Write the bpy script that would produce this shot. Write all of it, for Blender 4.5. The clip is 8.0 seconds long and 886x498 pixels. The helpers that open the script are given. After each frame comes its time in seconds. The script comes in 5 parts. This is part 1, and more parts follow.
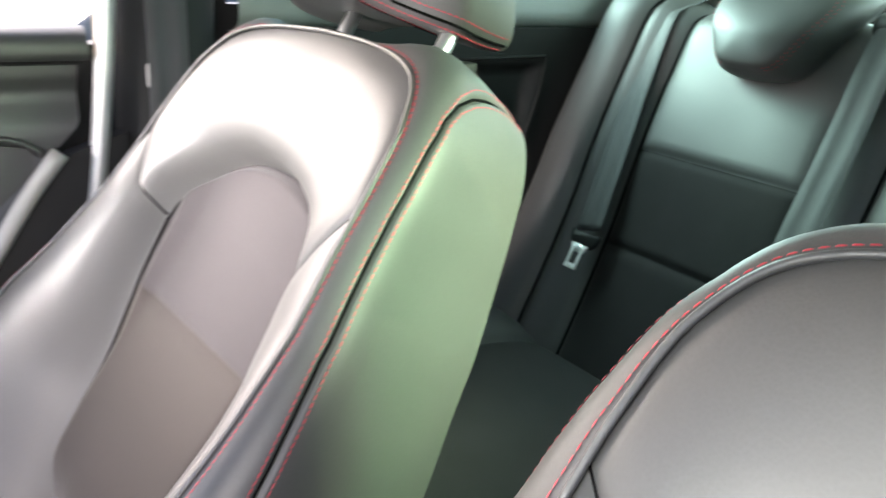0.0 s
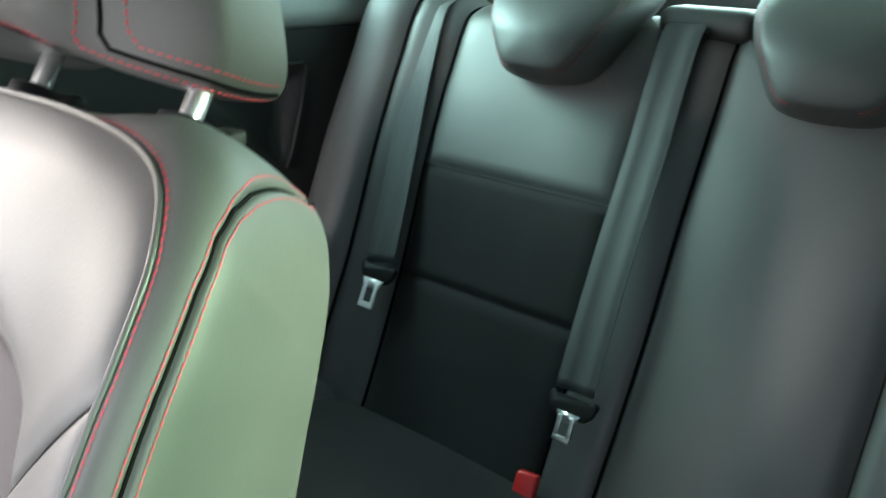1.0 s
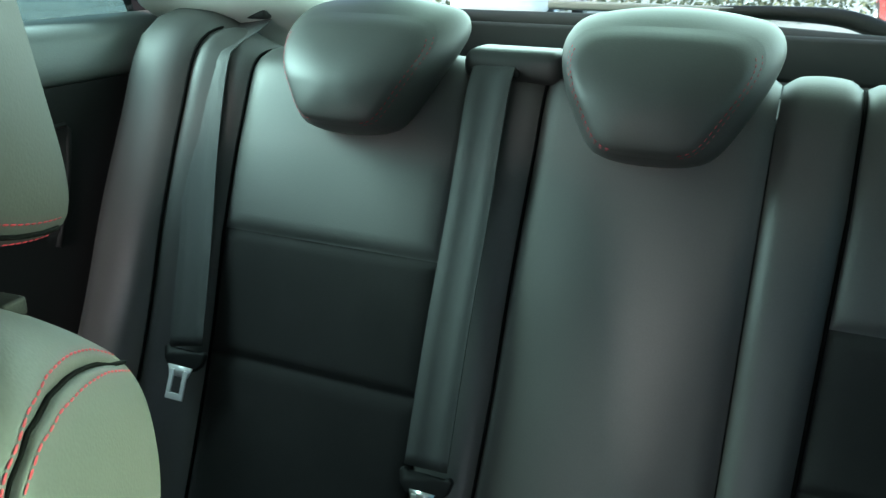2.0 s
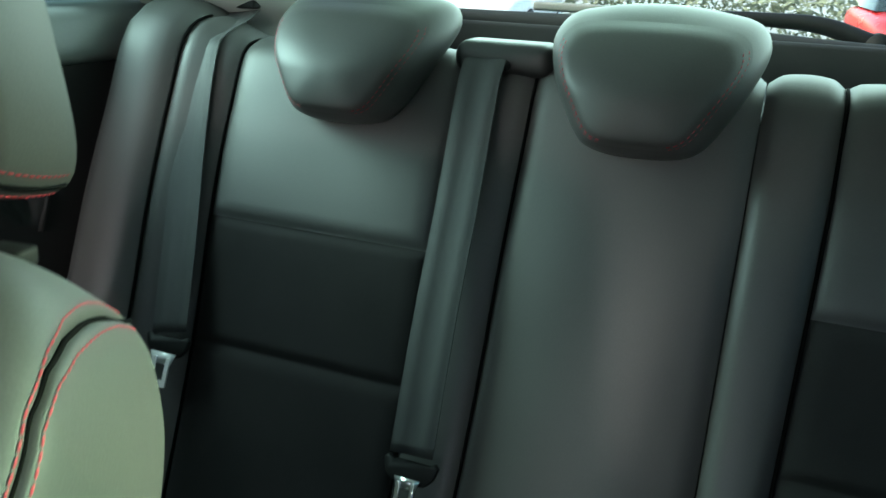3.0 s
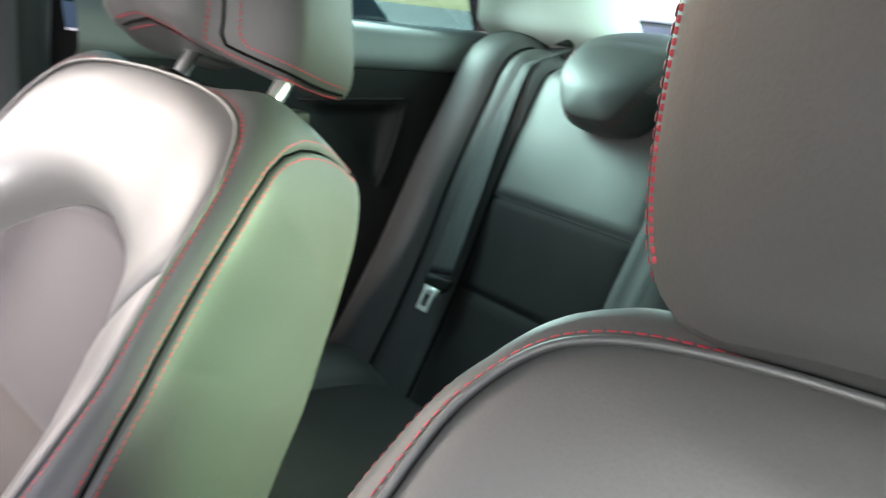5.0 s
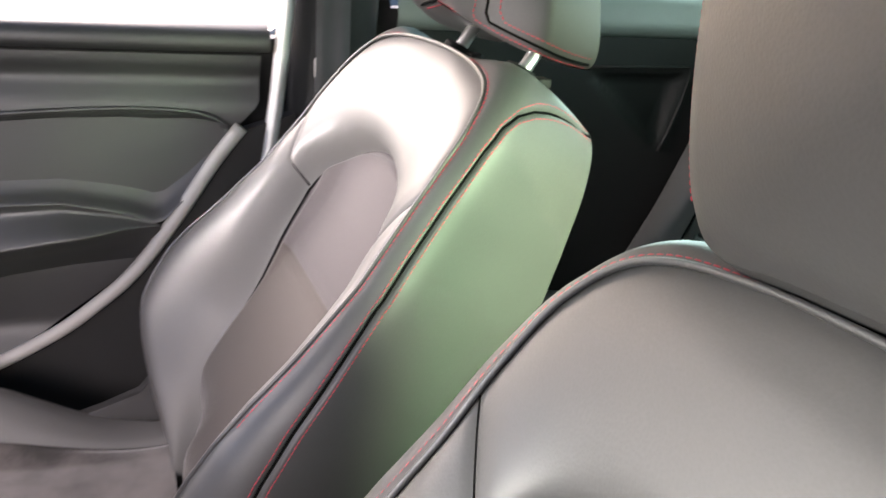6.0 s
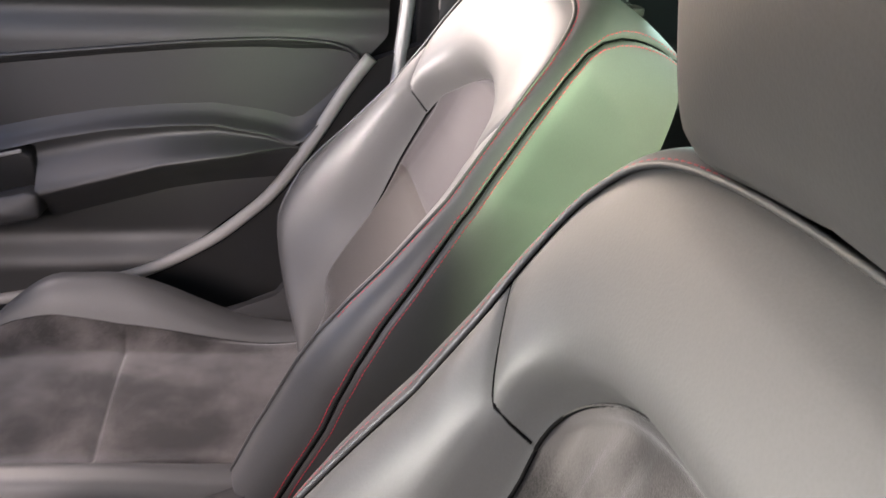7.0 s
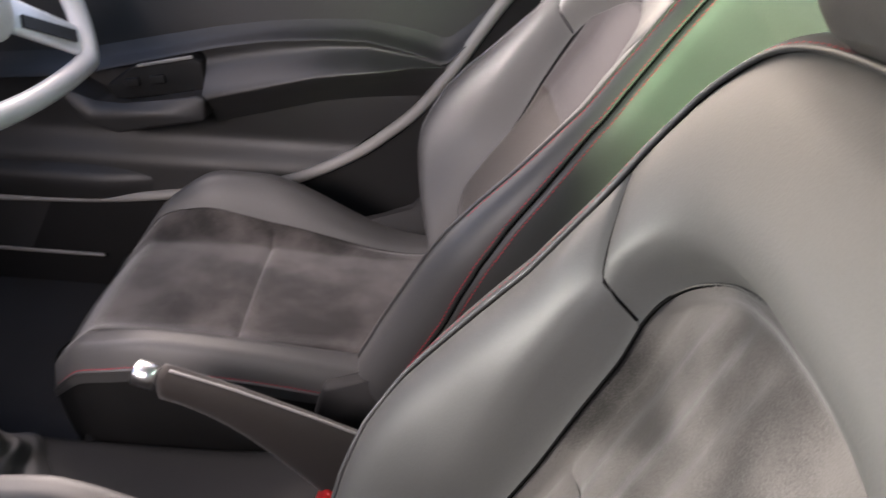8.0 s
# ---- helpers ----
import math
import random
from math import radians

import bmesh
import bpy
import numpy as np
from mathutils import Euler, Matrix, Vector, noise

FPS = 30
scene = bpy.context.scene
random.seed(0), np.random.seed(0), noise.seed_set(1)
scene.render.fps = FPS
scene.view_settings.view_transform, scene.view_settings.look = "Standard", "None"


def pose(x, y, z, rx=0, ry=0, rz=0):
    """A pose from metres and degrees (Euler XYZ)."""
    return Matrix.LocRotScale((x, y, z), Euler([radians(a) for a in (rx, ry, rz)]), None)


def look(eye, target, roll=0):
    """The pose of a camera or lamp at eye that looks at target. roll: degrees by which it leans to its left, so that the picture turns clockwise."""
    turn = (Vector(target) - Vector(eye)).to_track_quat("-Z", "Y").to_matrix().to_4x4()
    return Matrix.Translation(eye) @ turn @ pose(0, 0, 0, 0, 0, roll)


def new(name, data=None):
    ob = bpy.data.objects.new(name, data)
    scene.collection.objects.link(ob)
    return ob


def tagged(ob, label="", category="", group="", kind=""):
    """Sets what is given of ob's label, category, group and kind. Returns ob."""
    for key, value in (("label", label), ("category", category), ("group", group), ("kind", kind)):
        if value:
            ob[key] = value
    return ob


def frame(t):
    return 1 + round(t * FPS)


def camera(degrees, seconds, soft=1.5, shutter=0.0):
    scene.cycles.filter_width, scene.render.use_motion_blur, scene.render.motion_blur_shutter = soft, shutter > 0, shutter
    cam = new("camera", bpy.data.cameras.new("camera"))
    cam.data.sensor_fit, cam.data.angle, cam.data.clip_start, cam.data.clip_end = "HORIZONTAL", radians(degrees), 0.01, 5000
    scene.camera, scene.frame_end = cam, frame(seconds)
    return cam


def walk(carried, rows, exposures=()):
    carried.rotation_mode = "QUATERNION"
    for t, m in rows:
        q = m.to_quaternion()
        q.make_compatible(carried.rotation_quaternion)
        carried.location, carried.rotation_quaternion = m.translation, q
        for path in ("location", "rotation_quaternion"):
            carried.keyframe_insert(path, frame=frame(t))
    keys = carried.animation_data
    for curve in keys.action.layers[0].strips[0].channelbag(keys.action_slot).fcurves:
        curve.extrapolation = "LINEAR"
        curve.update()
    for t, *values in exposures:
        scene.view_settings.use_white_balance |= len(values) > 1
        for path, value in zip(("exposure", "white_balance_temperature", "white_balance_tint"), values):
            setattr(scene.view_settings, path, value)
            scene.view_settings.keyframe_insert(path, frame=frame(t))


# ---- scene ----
cam = camera(56.5, 8.0, soft=1.3, shutter=0.4)
PATH = [
    (0, (0.377, 0.202, 0.991), (-1.212, 1.228, 0.341), 2.8),
    (0.5, (0.283, 0.252, 0.986), (-1.101, 1.537, 0.329), 2.4),
    (1, (0.205, 0.298, 1.025), (-0.985, 1.744, 0.322), 1.6),
    (1.5, (0.159, 0.343, 1.067), (-0.799, 1.946, 0.351), -0.6),
    (1.7, (0.139, 0.357, 1.066), (-0.711, 2.023, 0.357), -0.6),
    (2.8, (0.098, 0.35, 1.055), (-0.566, 2.115, 0.389), 2.3),
    (3.5, (0.156, 0.276, 1.01), (-0.706, 1.961, 0.364), 3.5),
    (4, (0.221, 0.257, 1.008), (-0.775, 1.873, 0.382), 4.7),
    (4.5, (0.299, 0.272, 0.999), (-0.84, 1.81, 0.421), 5.5),
    (5, (0.392, 0.24, 1.01), (-1.05, 1.509, 0.451), 6.7),
    (5.2, (0.414, 0.241, 1.001), (-1.144, 1.363, 0.445), 5.8),
    (6.3, (0.572, 0.271, 1.043), (-1.221, 0.713, 0.275), 3.9),
    (6.5, (0.589, 0.277, 1.04), (-1.207, 0.658, 0.246), 3.7),
    (7, (0.616, 0.313, 1.042), (-1.181, 0.51, 0.187), 2.0),
    (7.5, (0.662, 0.312, 1.029), (-1.122, 0.41, 0.129), 3.1),
    (8, (0.662, 0.324, 1.012), (-1.083, 0.188, 0.045), 1.9),
]
walk(cam, [(t, look(eye, target, roll)) for t, eye, target, roll in PATH], exposures=[(0, 3.65, 7000, 23), (1.0, 3.25, 6650, 18), (1.5, 3.1, 6550, 15), (3.0, 2.75, 6750, 16), (3.5, 3.85, 6300, 15), (4.0, 3.75, 6500, 14), (4.5, 3.25, 6550, 15), (5.0, 3.25, 6900, 22), (6.5, 3.45, 7250, 28), (7.0, 3.1, 7300, 28), (8.0, 2.8, 7300, 27)])

# ---- world, sun and exposure ----
world = bpy.data.worlds.new("sky")
scene.world = world
world.use_nodes = True
wn = world.node_tree
sky = wn.nodes.new("ShaderNodeTexSky")
sky.sky_type, sky.sun_disc = "NISHITA", False
SUN_FROM = Vector((-0.86, -0.32, 0.575)).normalized()
sky.sun_elevation, sky.sun_rotation = math.asin(SUN_FROM.z), math.atan2(SUN_FROM.x, SUN_FROM.y)
sky.air_density, sky.dust_density, sky.ozone_density = 1.0, 1.5, 1.0
wn.links.new(sky.outputs[0], wn.nodes["Background"].inputs[0])
wn.nodes["Background"].inputs[1].default_value = 0.11
sun = new("sun", bpy.data.lights.new("sun", "SUN"))
sun.data.energy, sun.data.angle, sun.data.color = 1.2, radians(18), (1.0, 0.96, 0.95)
sun.matrix_world = look(SUN_FROM * 20, (0, 0, 0))
# lamps added in the window openings for the sky's light, aimed at chosen parts
def window_fill(at, target, wide, high, watts, colour, spread=180):
    lamp = new("window_fill", bpy.data.lights.new("window_fill", "AREA"))
    lamp.data.shape, lamp.data.size, lamp.data.size_y = "RECTANGLE", wide, high
    lamp.data.energy, lamp.data.color, lamp.data.spread = watts, colour, radians(spread)
    lamp.matrix_world = look(at, target)


window_fill((-0.66, 0.00, 1.05), (0.24, 0.32, 0.72), 0.66, 0.26, 0.07, (1.0, 0.97, 0.88), 60)
window_fill((0.74, -0.30, 1.03), (-0.40, 0.0, 0.52), 0.80, 0.28, 0.36, (1.0, 0.98, 0.96), 58)
window_fill((-0.35, -0.62, 1.02), (-0.36, 0.38, 0.77), 0.24, 0.18, 0.38, (0.97, 1.0, 0.98), 29)
window_fill((-0.30, -0.50, 1.095), (-0.24, 0.02, 0.45), 0.50, 0.16, 0.17, (1.0, 0.98, 0.98), 44)
window_fill((0.48, -0.62, 1.02), (0.46, 0.40, 0.69), 0.36, 0.18, 0.47, (0.90, 1.0, 0.94), 33)
window_fill((0.735, 0.96, 1.08), (-0.10, 0.57, 0.76), 0.36, 0.20, 0.34, (0.68, 1.0, 0.64), 29)
window_fill((-0.69, 1.00, 1.08), (0.30, 0.92, 0.80), 0.30, 0.20, 0.46, (0.54, 0.97, 0.93), 140)
window_fill((0.03, 1.45, 1.12), (0.0, 0.7, 0.98), 0.95, 0.22, 0.80, (0.60, 1.0, 0.86))
scene.view_settings.exposure = 3.1

# ---- materials ----
def nodes_of(name):
    m = bpy.data.materials.new(name)
    m.use_nodes = True
    t = m.node_tree
    return m, t, t.nodes["Principled BSDF"]


def surface(name, base, rough=0.5, metal=0.0, spec=0.5, vary=0.15, grain=400.0, bump=0.05, blotch=6.0,
            sheen=0.0, cells=False, rough_vary=0.12, distance=0.001, span=(0.35, 0.95)):
    """A plain stuff with colour and roughness that vary at two scales, and a fine relief."""
    m, t, p = nodes_of(name)
    n, l = t.nodes, t.links
    pos = n.new("ShaderNodeTexCoord")
    big = n.new("ShaderNodeTexNoise")
    big.inputs["Scale"].default_value, big.inputs["Detail"].default_value = blotch, 5
    l.new(pos.outputs["Object"], big.inputs["Vector"])
    if cells:
        fine = n.new("ShaderNodeTexVoronoi")
        fine.feature = "SMOOTH_F1"
        fine.inputs["Scale"].default_value = grain
        fine_out = fine.outputs["Distance"]
    else:
        fine = n.new("ShaderNodeTexNoise")
        fine.inputs["Scale"].default_value, fine.inputs["Detail"].default_value = grain, 3
        fine_out = fine.outputs["Fac"]
    l.new(pos.outputs["Object"], fine.inputs["Vector"])
    both = n.new("ShaderNodeMath")
    both.operation = "MULTIPLY_ADD"
    both.inputs[1].default_value = 0.35
    l.new(fine_out, both.inputs[0])
    l.new(big.outputs["Fac"], both.inputs[2])
    ramp = n.new("ShaderNodeMapRange")
    ramp.inputs["From Min"].default_value, ramp.inputs["From Max"].default_value = span
    l.new(both.outputs[0], ramp.inputs["Value"])
    mix = n.new("ShaderNodeMix")
    mix.data_type = "RGBA"
    mix.inputs["A"].default_value = (*[c * (1 - vary) for c in base], 1)
    mix.inputs["B"].default_value = (*[min(1, c * (1 + vary)) for c in base], 1)
    l.new(ramp.outputs[0], mix.inputs["Factor"])
    l.new(mix.outputs["Result"], p.inputs["Base Color"])
    rr = n.new("ShaderNodeMapRange")
    rr.inputs["From Min"].default_value, rr.inputs["From Max"].default_value = 0.3, 0.7
    rr.inputs["To Min"].default_value, rr.inputs["To Max"].default_value = rough * (1 - rough_vary), rough * (1 + rough_vary)
    l.new(big.outputs["Fac"], rr.inputs["Value"])
    l.new(rr.outputs[0], p.inputs["Roughness"])
    p.inputs["Metallic"].default_value, p.inputs["Specular IOR Level"].default_value = metal, spec
    if sheen:
        p.inputs["Sheen Weight"].default_value, p.inputs["Sheen Roughness"].default_value = sheen, 0.4
    if bump:
        b = n.new("ShaderNodeBump")
        b.inputs["Strength"].default_value, b.inputs["Distance"].default_value = bump, distance
        l.new(fine_out, b.inputs["Height"])
        l.new(b.outputs[0], p.inputs["Normal"])
    return m


def tinted(name, tint, gloss=0.06):
    """A thin coloured pane: it lets light straight through and shines a little."""
    m, t, p = nodes_of(name)
    n, l = t.nodes, t.links
    n.remove(p)
    clear, shine, mix = n.new("ShaderNodeBsdfTransparent"), n.new("ShaderNodeBsdfGlossy"), n.new("ShaderNodeMixShader")
    clear.inputs[0].default_value = (*tint, 1)
    shine.inputs["Roughness"].default_value = 0.02
    mix.inputs[0].default_value = gloss
    l.new(clear.outputs[0], mix.inputs[1])
    l.new(shine.outputs[0], mix.inputs[2])
    l.new(mix.outputs[0], n["Material Output"].inputs[0])
    return m


LEATHER = surface("grained_leather", (0.045, 0.0445, 0.0435), 0.54, grain=620, bump=0.12, cells=True, vary=0.12, spec=0.5, distance=0.0005)
SUEDE = surface("suede", (0.045, 0.041, 0.039), 0.95, grain=900, bump=0.3, vary=0.60, blotch=11, sheen=0.5, spec=0.1, span=(0.55, 0.80))
SUEDE_SMOOTH = surface("even_suede", (0.033, 0.030, 0.031), 0.95, grain=900, bump=0.3, vary=0.14, blotch=5, sheen=0.10, spec=0.1)
SUEDE_WORN = surface("worn_brown_suede", (0.030, 0.026, 0.024), 0.95, grain=900, bump=0.3, vary=0.2, blotch=7, sheen=0.2, spec=0.1)
# rear suede: no brushed marks, and a base darkened for the dim rear
SUEDE_DIMMED = surface("plain_dimmed_suede", (0.021, 0.020, 0.020), 0.95, grain=900, bump=0.3, vary=0.3, blotch=9, sheen=0.06, spec=0.1)
THREAD = surface("red_thread", (0.32, 0.016, 0.03), 0.6, grain=1500, bump=0.2, vary=0.2)
# black for the shade in the seam grooves, laid in as thin tubes
GROOVE_SHADE = surface("seam_groove_shade", (0.003, 0.003, 0.003), 0.95, spec=0.05, grain=1500, bump=0.2)
PIPING = surface("piping_leather", (0.040, 0.040, 0.040), 0.46, grain=700, bump=0.1, cells=True)
PLASTIC = surface("black_plastic", (0.012, 0.012, 0.012), 0.6, spec=0.16, grain=700, bump=0.2, cells=True, distance=0.0004)
PLASTIC_GREY = surface("dark_grey_soft_plastic", (0.020, 0.0198, 0.0198), 0.52, grain=600, bump=0.25, cells=True, distance=0.0004)
TRIM_GREY = surface("mid_grey_trim_plastic", (0.11, 0.12, 0.115), 0.5, grain=600, bump=0.2, cells=True, distance=0.0004)
TRIM_LIGHT = surface("light_grey_pillar_trim", (0.55, 0.55, 0.52), 0.6, grain=500, bump=0.2, vary=0.06)
# overexposed steering wheel: the glare is put into this pale base colour
GLARE_LEATHER = surface("wheel_leather_with_glare", (0.6, 0.58, 0.56), 0.4, grain=620, bump=0.08, cells=True, distance=0.0004)
SEAL = surface("grey_rubber_seal", (0.23, 0.22, 0.21), 0.55, grain=400, bump=0.1)
CHROME = surface("polished_steel", (0.88, 0.88, 0.88), 0.30, metal=1.0, grain=300, bump=0.02, vary=0.05)
# less metallic copy of the steel; its pale base gives the reflected brightness
PALE_STEEL = surface("pale_steel", (0.80, 0.80, 0.80), 0.42, metal=0.35, grain=300, bump=0.02, vary=0.05)
WEBBING = surface("black_webbing", (0.026, 0.027, 0.028), 0.62, grain=1300, bump=0.5, vary=0.15, sheen=0.1)
FELT = surface("black_felt", (0.035, 0.035, 0.034), 0.95, grain=800, bump=0.5, vary=0.4)
CARPET = surface("black_carpet", (0.015, 0.015, 0.016), 1.0, grain=600, bump=0.8, vary=0.4)
HEADLINER = surface("headliner_cloth", (0.5, 0.5, 0.48), 0.95, grain=900, bump=0.2)
RED_PLASTIC = surface("red_plastic", (0.6, 0.02, 0.02), 0.4, grain=300, bump=0.05)
# paler copy of the silver trim, with the spokes' glare in its colour
GLARE_TRIM = surface("satin_trim_with_glare", (0.78, 0.77, 0.76), 0.35, metal=0.3, grain=400, bump=0.05)
SILVER = surface("silver_satin_trim", (0.55, 0.55, 0.55), 0.35, metal=0.7, grain=400, bump=0.05)
# base raised well above asphalt's for the overexposed look outside
BRIGHT_GROUND = surface("brightened_ground", (0.32, 0.32, 0.31), 0.9, grain=60, bump=0.6, vary=0.3, blotch=0.6)
REAR_GLASS = tinted("pale_green_rear_glass", (0.86, 0.97, 0.90))
QUARTER_GLASS = tinted("dark_green_quarter_glass", (0.36, 0.50, 0.46))
GREEN_GLASS = tinted("green_tinted_glass", (0.62, 0.84, 0.74))
CLEAR_GLASS = tinted("clear_glass", (0.93, 0.95, 0.94), 0.04)

# ---- building helpers ----
def smooth(a, b, x):
    t = min(1.0, max(0.0, (x - a) / (b - a)))
    return t * t * (3 - 2 * t)


def interp(x, pts):
    if x <= pts[0][0]:
        return pts[0][1]
    for (x0, y0), (x1, y1) in zip(pts, pts[1:]):
        if x <= x1:
            return y0 + (y1 - y0) * (x - x0) / (x1 - x0)
    return pts[-1][1]


def spline(pts, t):
    """A Catmull-Rom curve through the points, t from 0 to 1."""
    pts = [Vector(p) for p in pts]
    n = len(pts) - 1
    f = min(max(t, 0.0), 1.0) * n
    i = min(int(f), n - 1)
    f -= i
    p1, p2 = pts[i], pts[i + 1]
    p0 = pts[i - 1] if i else 2 * p1 - p2
    p3 = pts[i + 2] if i + 2 <= n else 2 * p2 - p1
    return 0.5 * (2 * p1 + (p2 - p0) * f + (2 * p0 - 5 * p1 + 4 * p2 - p3) * f * f + (3 * p1 - p0 - 3 * p2 + p3) * f ** 3)


def curve(pts, count):
    """Evenly spaced points on the spline."""
    dense = [spline(pts, i / 400) for i in range(401)]
    run = [0.0]
    for a, b in zip(dense, dense[1:]):
        run.append(run[-1] + (b - a).length)
    out, k = [], 0
    for i in range(count):
        want = run[-1] * i / (count - 1)
        while k < 399 and run[k + 1] < want:
            k += 1
        f = (want - run[k]) / max(1e-9, run[k + 1] - run[k])
        out.append(dense[k].lerp(dense[k + 1], min(1, f)))
    return out


def part(name, bm, material, parent=None, label="", flat=False, join=True):
    if join:
        bmesh.ops.remove_doubles(bm, verts=bm.verts, dist=1e-5)
    me = bpy.data.meshes.new(name)
    bm.to_mesh(me)
    bm.free()
    me.materials.append(material)
    if not flat:
        for f in me.polygons:
            f.use_smooth = True
    ob = new(name, me)
    ob.parent = parent
    if label:
        ob["label"] = label
    return ob


def thing(name, at=(0, 0, 0)):
    ob = new(name)
    ob.location = at
    ob.empty_display_size = 0.05
    return ob


def grid(bm, f, us, vs, closed=False):
    """A sheet f(u, v) over the given values of u and v."""
    rows = [[bm.verts.new(f(u, v)) for u in us] for v in vs]
    for a, b in zip(rows, rows[1:]):
        k = len(us)
        for i in range(k if closed else k - 1):
            j = (i + 1) % k
            bm.faces.new((a[i], a[j], b[j], b[i]))
    return rows


def even(n, a=0.0, b=1.0):
    return [a + (b - a) * i / n for i in range(n + 1)]


def edged(n, e=0.05):
    """Steps from 0 to 1, finer at both ends."""
    return [0, e * 0.2, e * 0.5, e] + [e + (1 - 2 * e) * i / n for i in range(1, n)] + [1 - e, 1 - e * 0.5, 1 - e * 0.2, 1]


def tube(bm, pts, radius, sides=8, cap=True):
    pts = [Vector(p) for p in pts]
    rings, up = [], None
    for i, p in enumerate(pts):
        d = (pts[min(i + 1, len(pts) - 1)] - pts[max(i - 1, 0)]).normalized()
        if up is None:
            up = d.orthogonal().normalized()
        up = (up - d * up.dot(d)).normalized()
        side = d.cross(up)
        r = radius(i / (len(pts) - 1)) if callable(radius) else radius
        rings.append([bm.verts.new(p + (up * math.cos(2 * math.pi * k / sides) + side * math.sin(2 * math.pi * k / sides)) * r) for k in range(sides)])
    for a, b in zip(rings, rings[1:]):
        for k in range(sides):
            bm.faces.new((a[k], a[(k + 1) % sides], b[(k + 1) % sides], b[k]))
    if cap:
        bm.faces.new(rings[0][::-1])
        bm.faces.new(rings[-1])


def stitches(bm, pts, normals, length=0.0042, gap=0.0014, width=0.0012, high=0.0005):
    """Short threads laid along a line on a surface."""
    pts = [Vector(p) for p in pts]
    run = [0.0]
    for a, b in zip(pts, pts[1:]):
        run.append(run[-1] + (b - a).length)

    def at(s):
        k = 0
        lo, hi = 0, len(run) - 2
        while lo < hi:
            mid = (lo + hi + 1) // 2
            if run[mid] <= s:
                lo = mid
            else:
                hi = mid - 1
        k = lo
        f = (s - run[k]) / max(1e-9, run[k + 1] - run[k])
        return pts[k].lerp(pts[k + 1], f), Vector(normals[k]).lerp(Vector(normals[k + 1]), f).normalized()

    s = gap
    while s + length < run[-1]:
        (a, na), (b, nb) = at(s), at(s + length)
        d = (b - a).normalized()
        side = d.cross(na).normalized() * width * 0.5
        mid, nm = (a + b) / 2, (na + nb).normalized()
        ring = []
        for p, n, k, h in ((a, na, 0.6, 0.1), (a.lerp(b, 0.25), nm, 1, 1), (a.lerp(b, 0.75), nm, 1, 1), (b, nb, 0.6, 0.1)):
            ring.append([bm.verts.new(p - side * k), bm.verts.new(p + n * high * h), bm.verts.new(p + side * k)])
        for x, y in zip(ring, ring[1:]):
            bm.faces.new((x[0], x[1], y[1], y[0]))
            bm.faces.new((x[1], x[2], y[2], y[1]))
        s += length + gap


def box(bm, size, at=(0, 0, 0), bevel=0.0, segments=3, turn=None):
    m = Matrix.Translation(at) @ (turn or Matrix.Identity(4)) @ Matrix.Diagonal((*size, 1))
    made = bmesh.ops.create_cube(bm, size=1, matrix=m)
    if bevel:
        edges = list({e for v in made["verts"] for e in v.link_edges})
        bmesh.ops.bevel(bm, geom=edges, offset=bevel, segments=segments, profile=0.5, affect="EDGES")
    return bm


def slab(bm, ring, extrude):
    """A flat outline with depth."""
    a = [bm.verts.new(p) for p in ring]
    b = [bm.verts.new(Vector(p) + Vector(extrude)) for p in ring]
    bm.faces.new(a)
    bm.faces.new(b[::-1])
    for i in range(len(a)):
        j = (i + 1) % len(a)
        bm.faces.new((a[j], a[i], b[i], b[j]))
    return bm


def ribbon(bm, pts, width, across, thick=0.0015, ribs=True):
    """A flat strap along pts; across gives its broad direction at each point."""
    pts = [Vector(p) for p in pts]
    rows = []
    us = [-1, -0.98, -0.86, -0.8, -0.4, -0.34, 0.34, 0.4, 0.8, 0.86, 0.98, 1]
    for i, p in enumerate(pts):
        d = (pts[min(i + 1, len(pts) - 1)] - pts[max(i - 1, 0)]).normalized()
        s = Vector(across(i / (len(pts) - 1)) if callable(across) else across)
        s = (s - d * s.dot(d)).normalized()
        n = d.cross(s)
        top = [p + s * u * width / 2 + n * thick * (0.5 + (0.35 if abs(u) in (0.4, 0.8) else 0.0)) for u in us]
        low = [p + s * u * width / 2 - n * thick * 0.5 for u in reversed(us)]
        rows.append([bm.verts.new(q) for q in top + low])
    for a, b in zip(rows, rows[1:]):
        k = len(a)
        for i in range(k):
            bm.faces.new((a[i], a[(i + 1) % k], b[(i + 1) % k], b[i]))
    bm.faces.new(rows[0][::-1])
    bm.faces.new(rows[-1])

# ---- the car's shell ----
IN_L, IN_R = -0.73, 0.77      # inner faces of the two sides


def setting(name, bm, material, label, category, flat=True):
    return tagged(part(name, bm, material, None, label, flat=flat), category=category, kind="structure")


bm = bmesh.new()
box(bm, (1.44, 3.0, 0.05), (0.03, 0.15, 0.125))
setting("floor", bm, CARPET, "black carpeted car floor", "floor")
bm = bmesh.new()
grid(bm, lambda u, v: (0.03 + u, v, 1.235 + 0.05 * (1 - (u / 0.69) ** 2) - 0.05 * smooth(0.9, 1.45, v) - 0.05 * smooth(0.1, -0.25, v)), even(16, -0.69, 0.69), even(20, -0.28, 1.45))
grid(bm, lambda u, v: (0.03 + u, v, 1.265 + 0.05 * (1 - (u / 0.69) ** 2) - 0.05 * smooth(0.9, 1.45, v) - 0.05 * smooth(0.1, -0.25, v)), even(16, -0.69, 0.69), even(20, -0.28, 1.45))
setting("ceiling", bm, HEADLINER, "light grey cloth headliner under the roof", "ceiling", False)


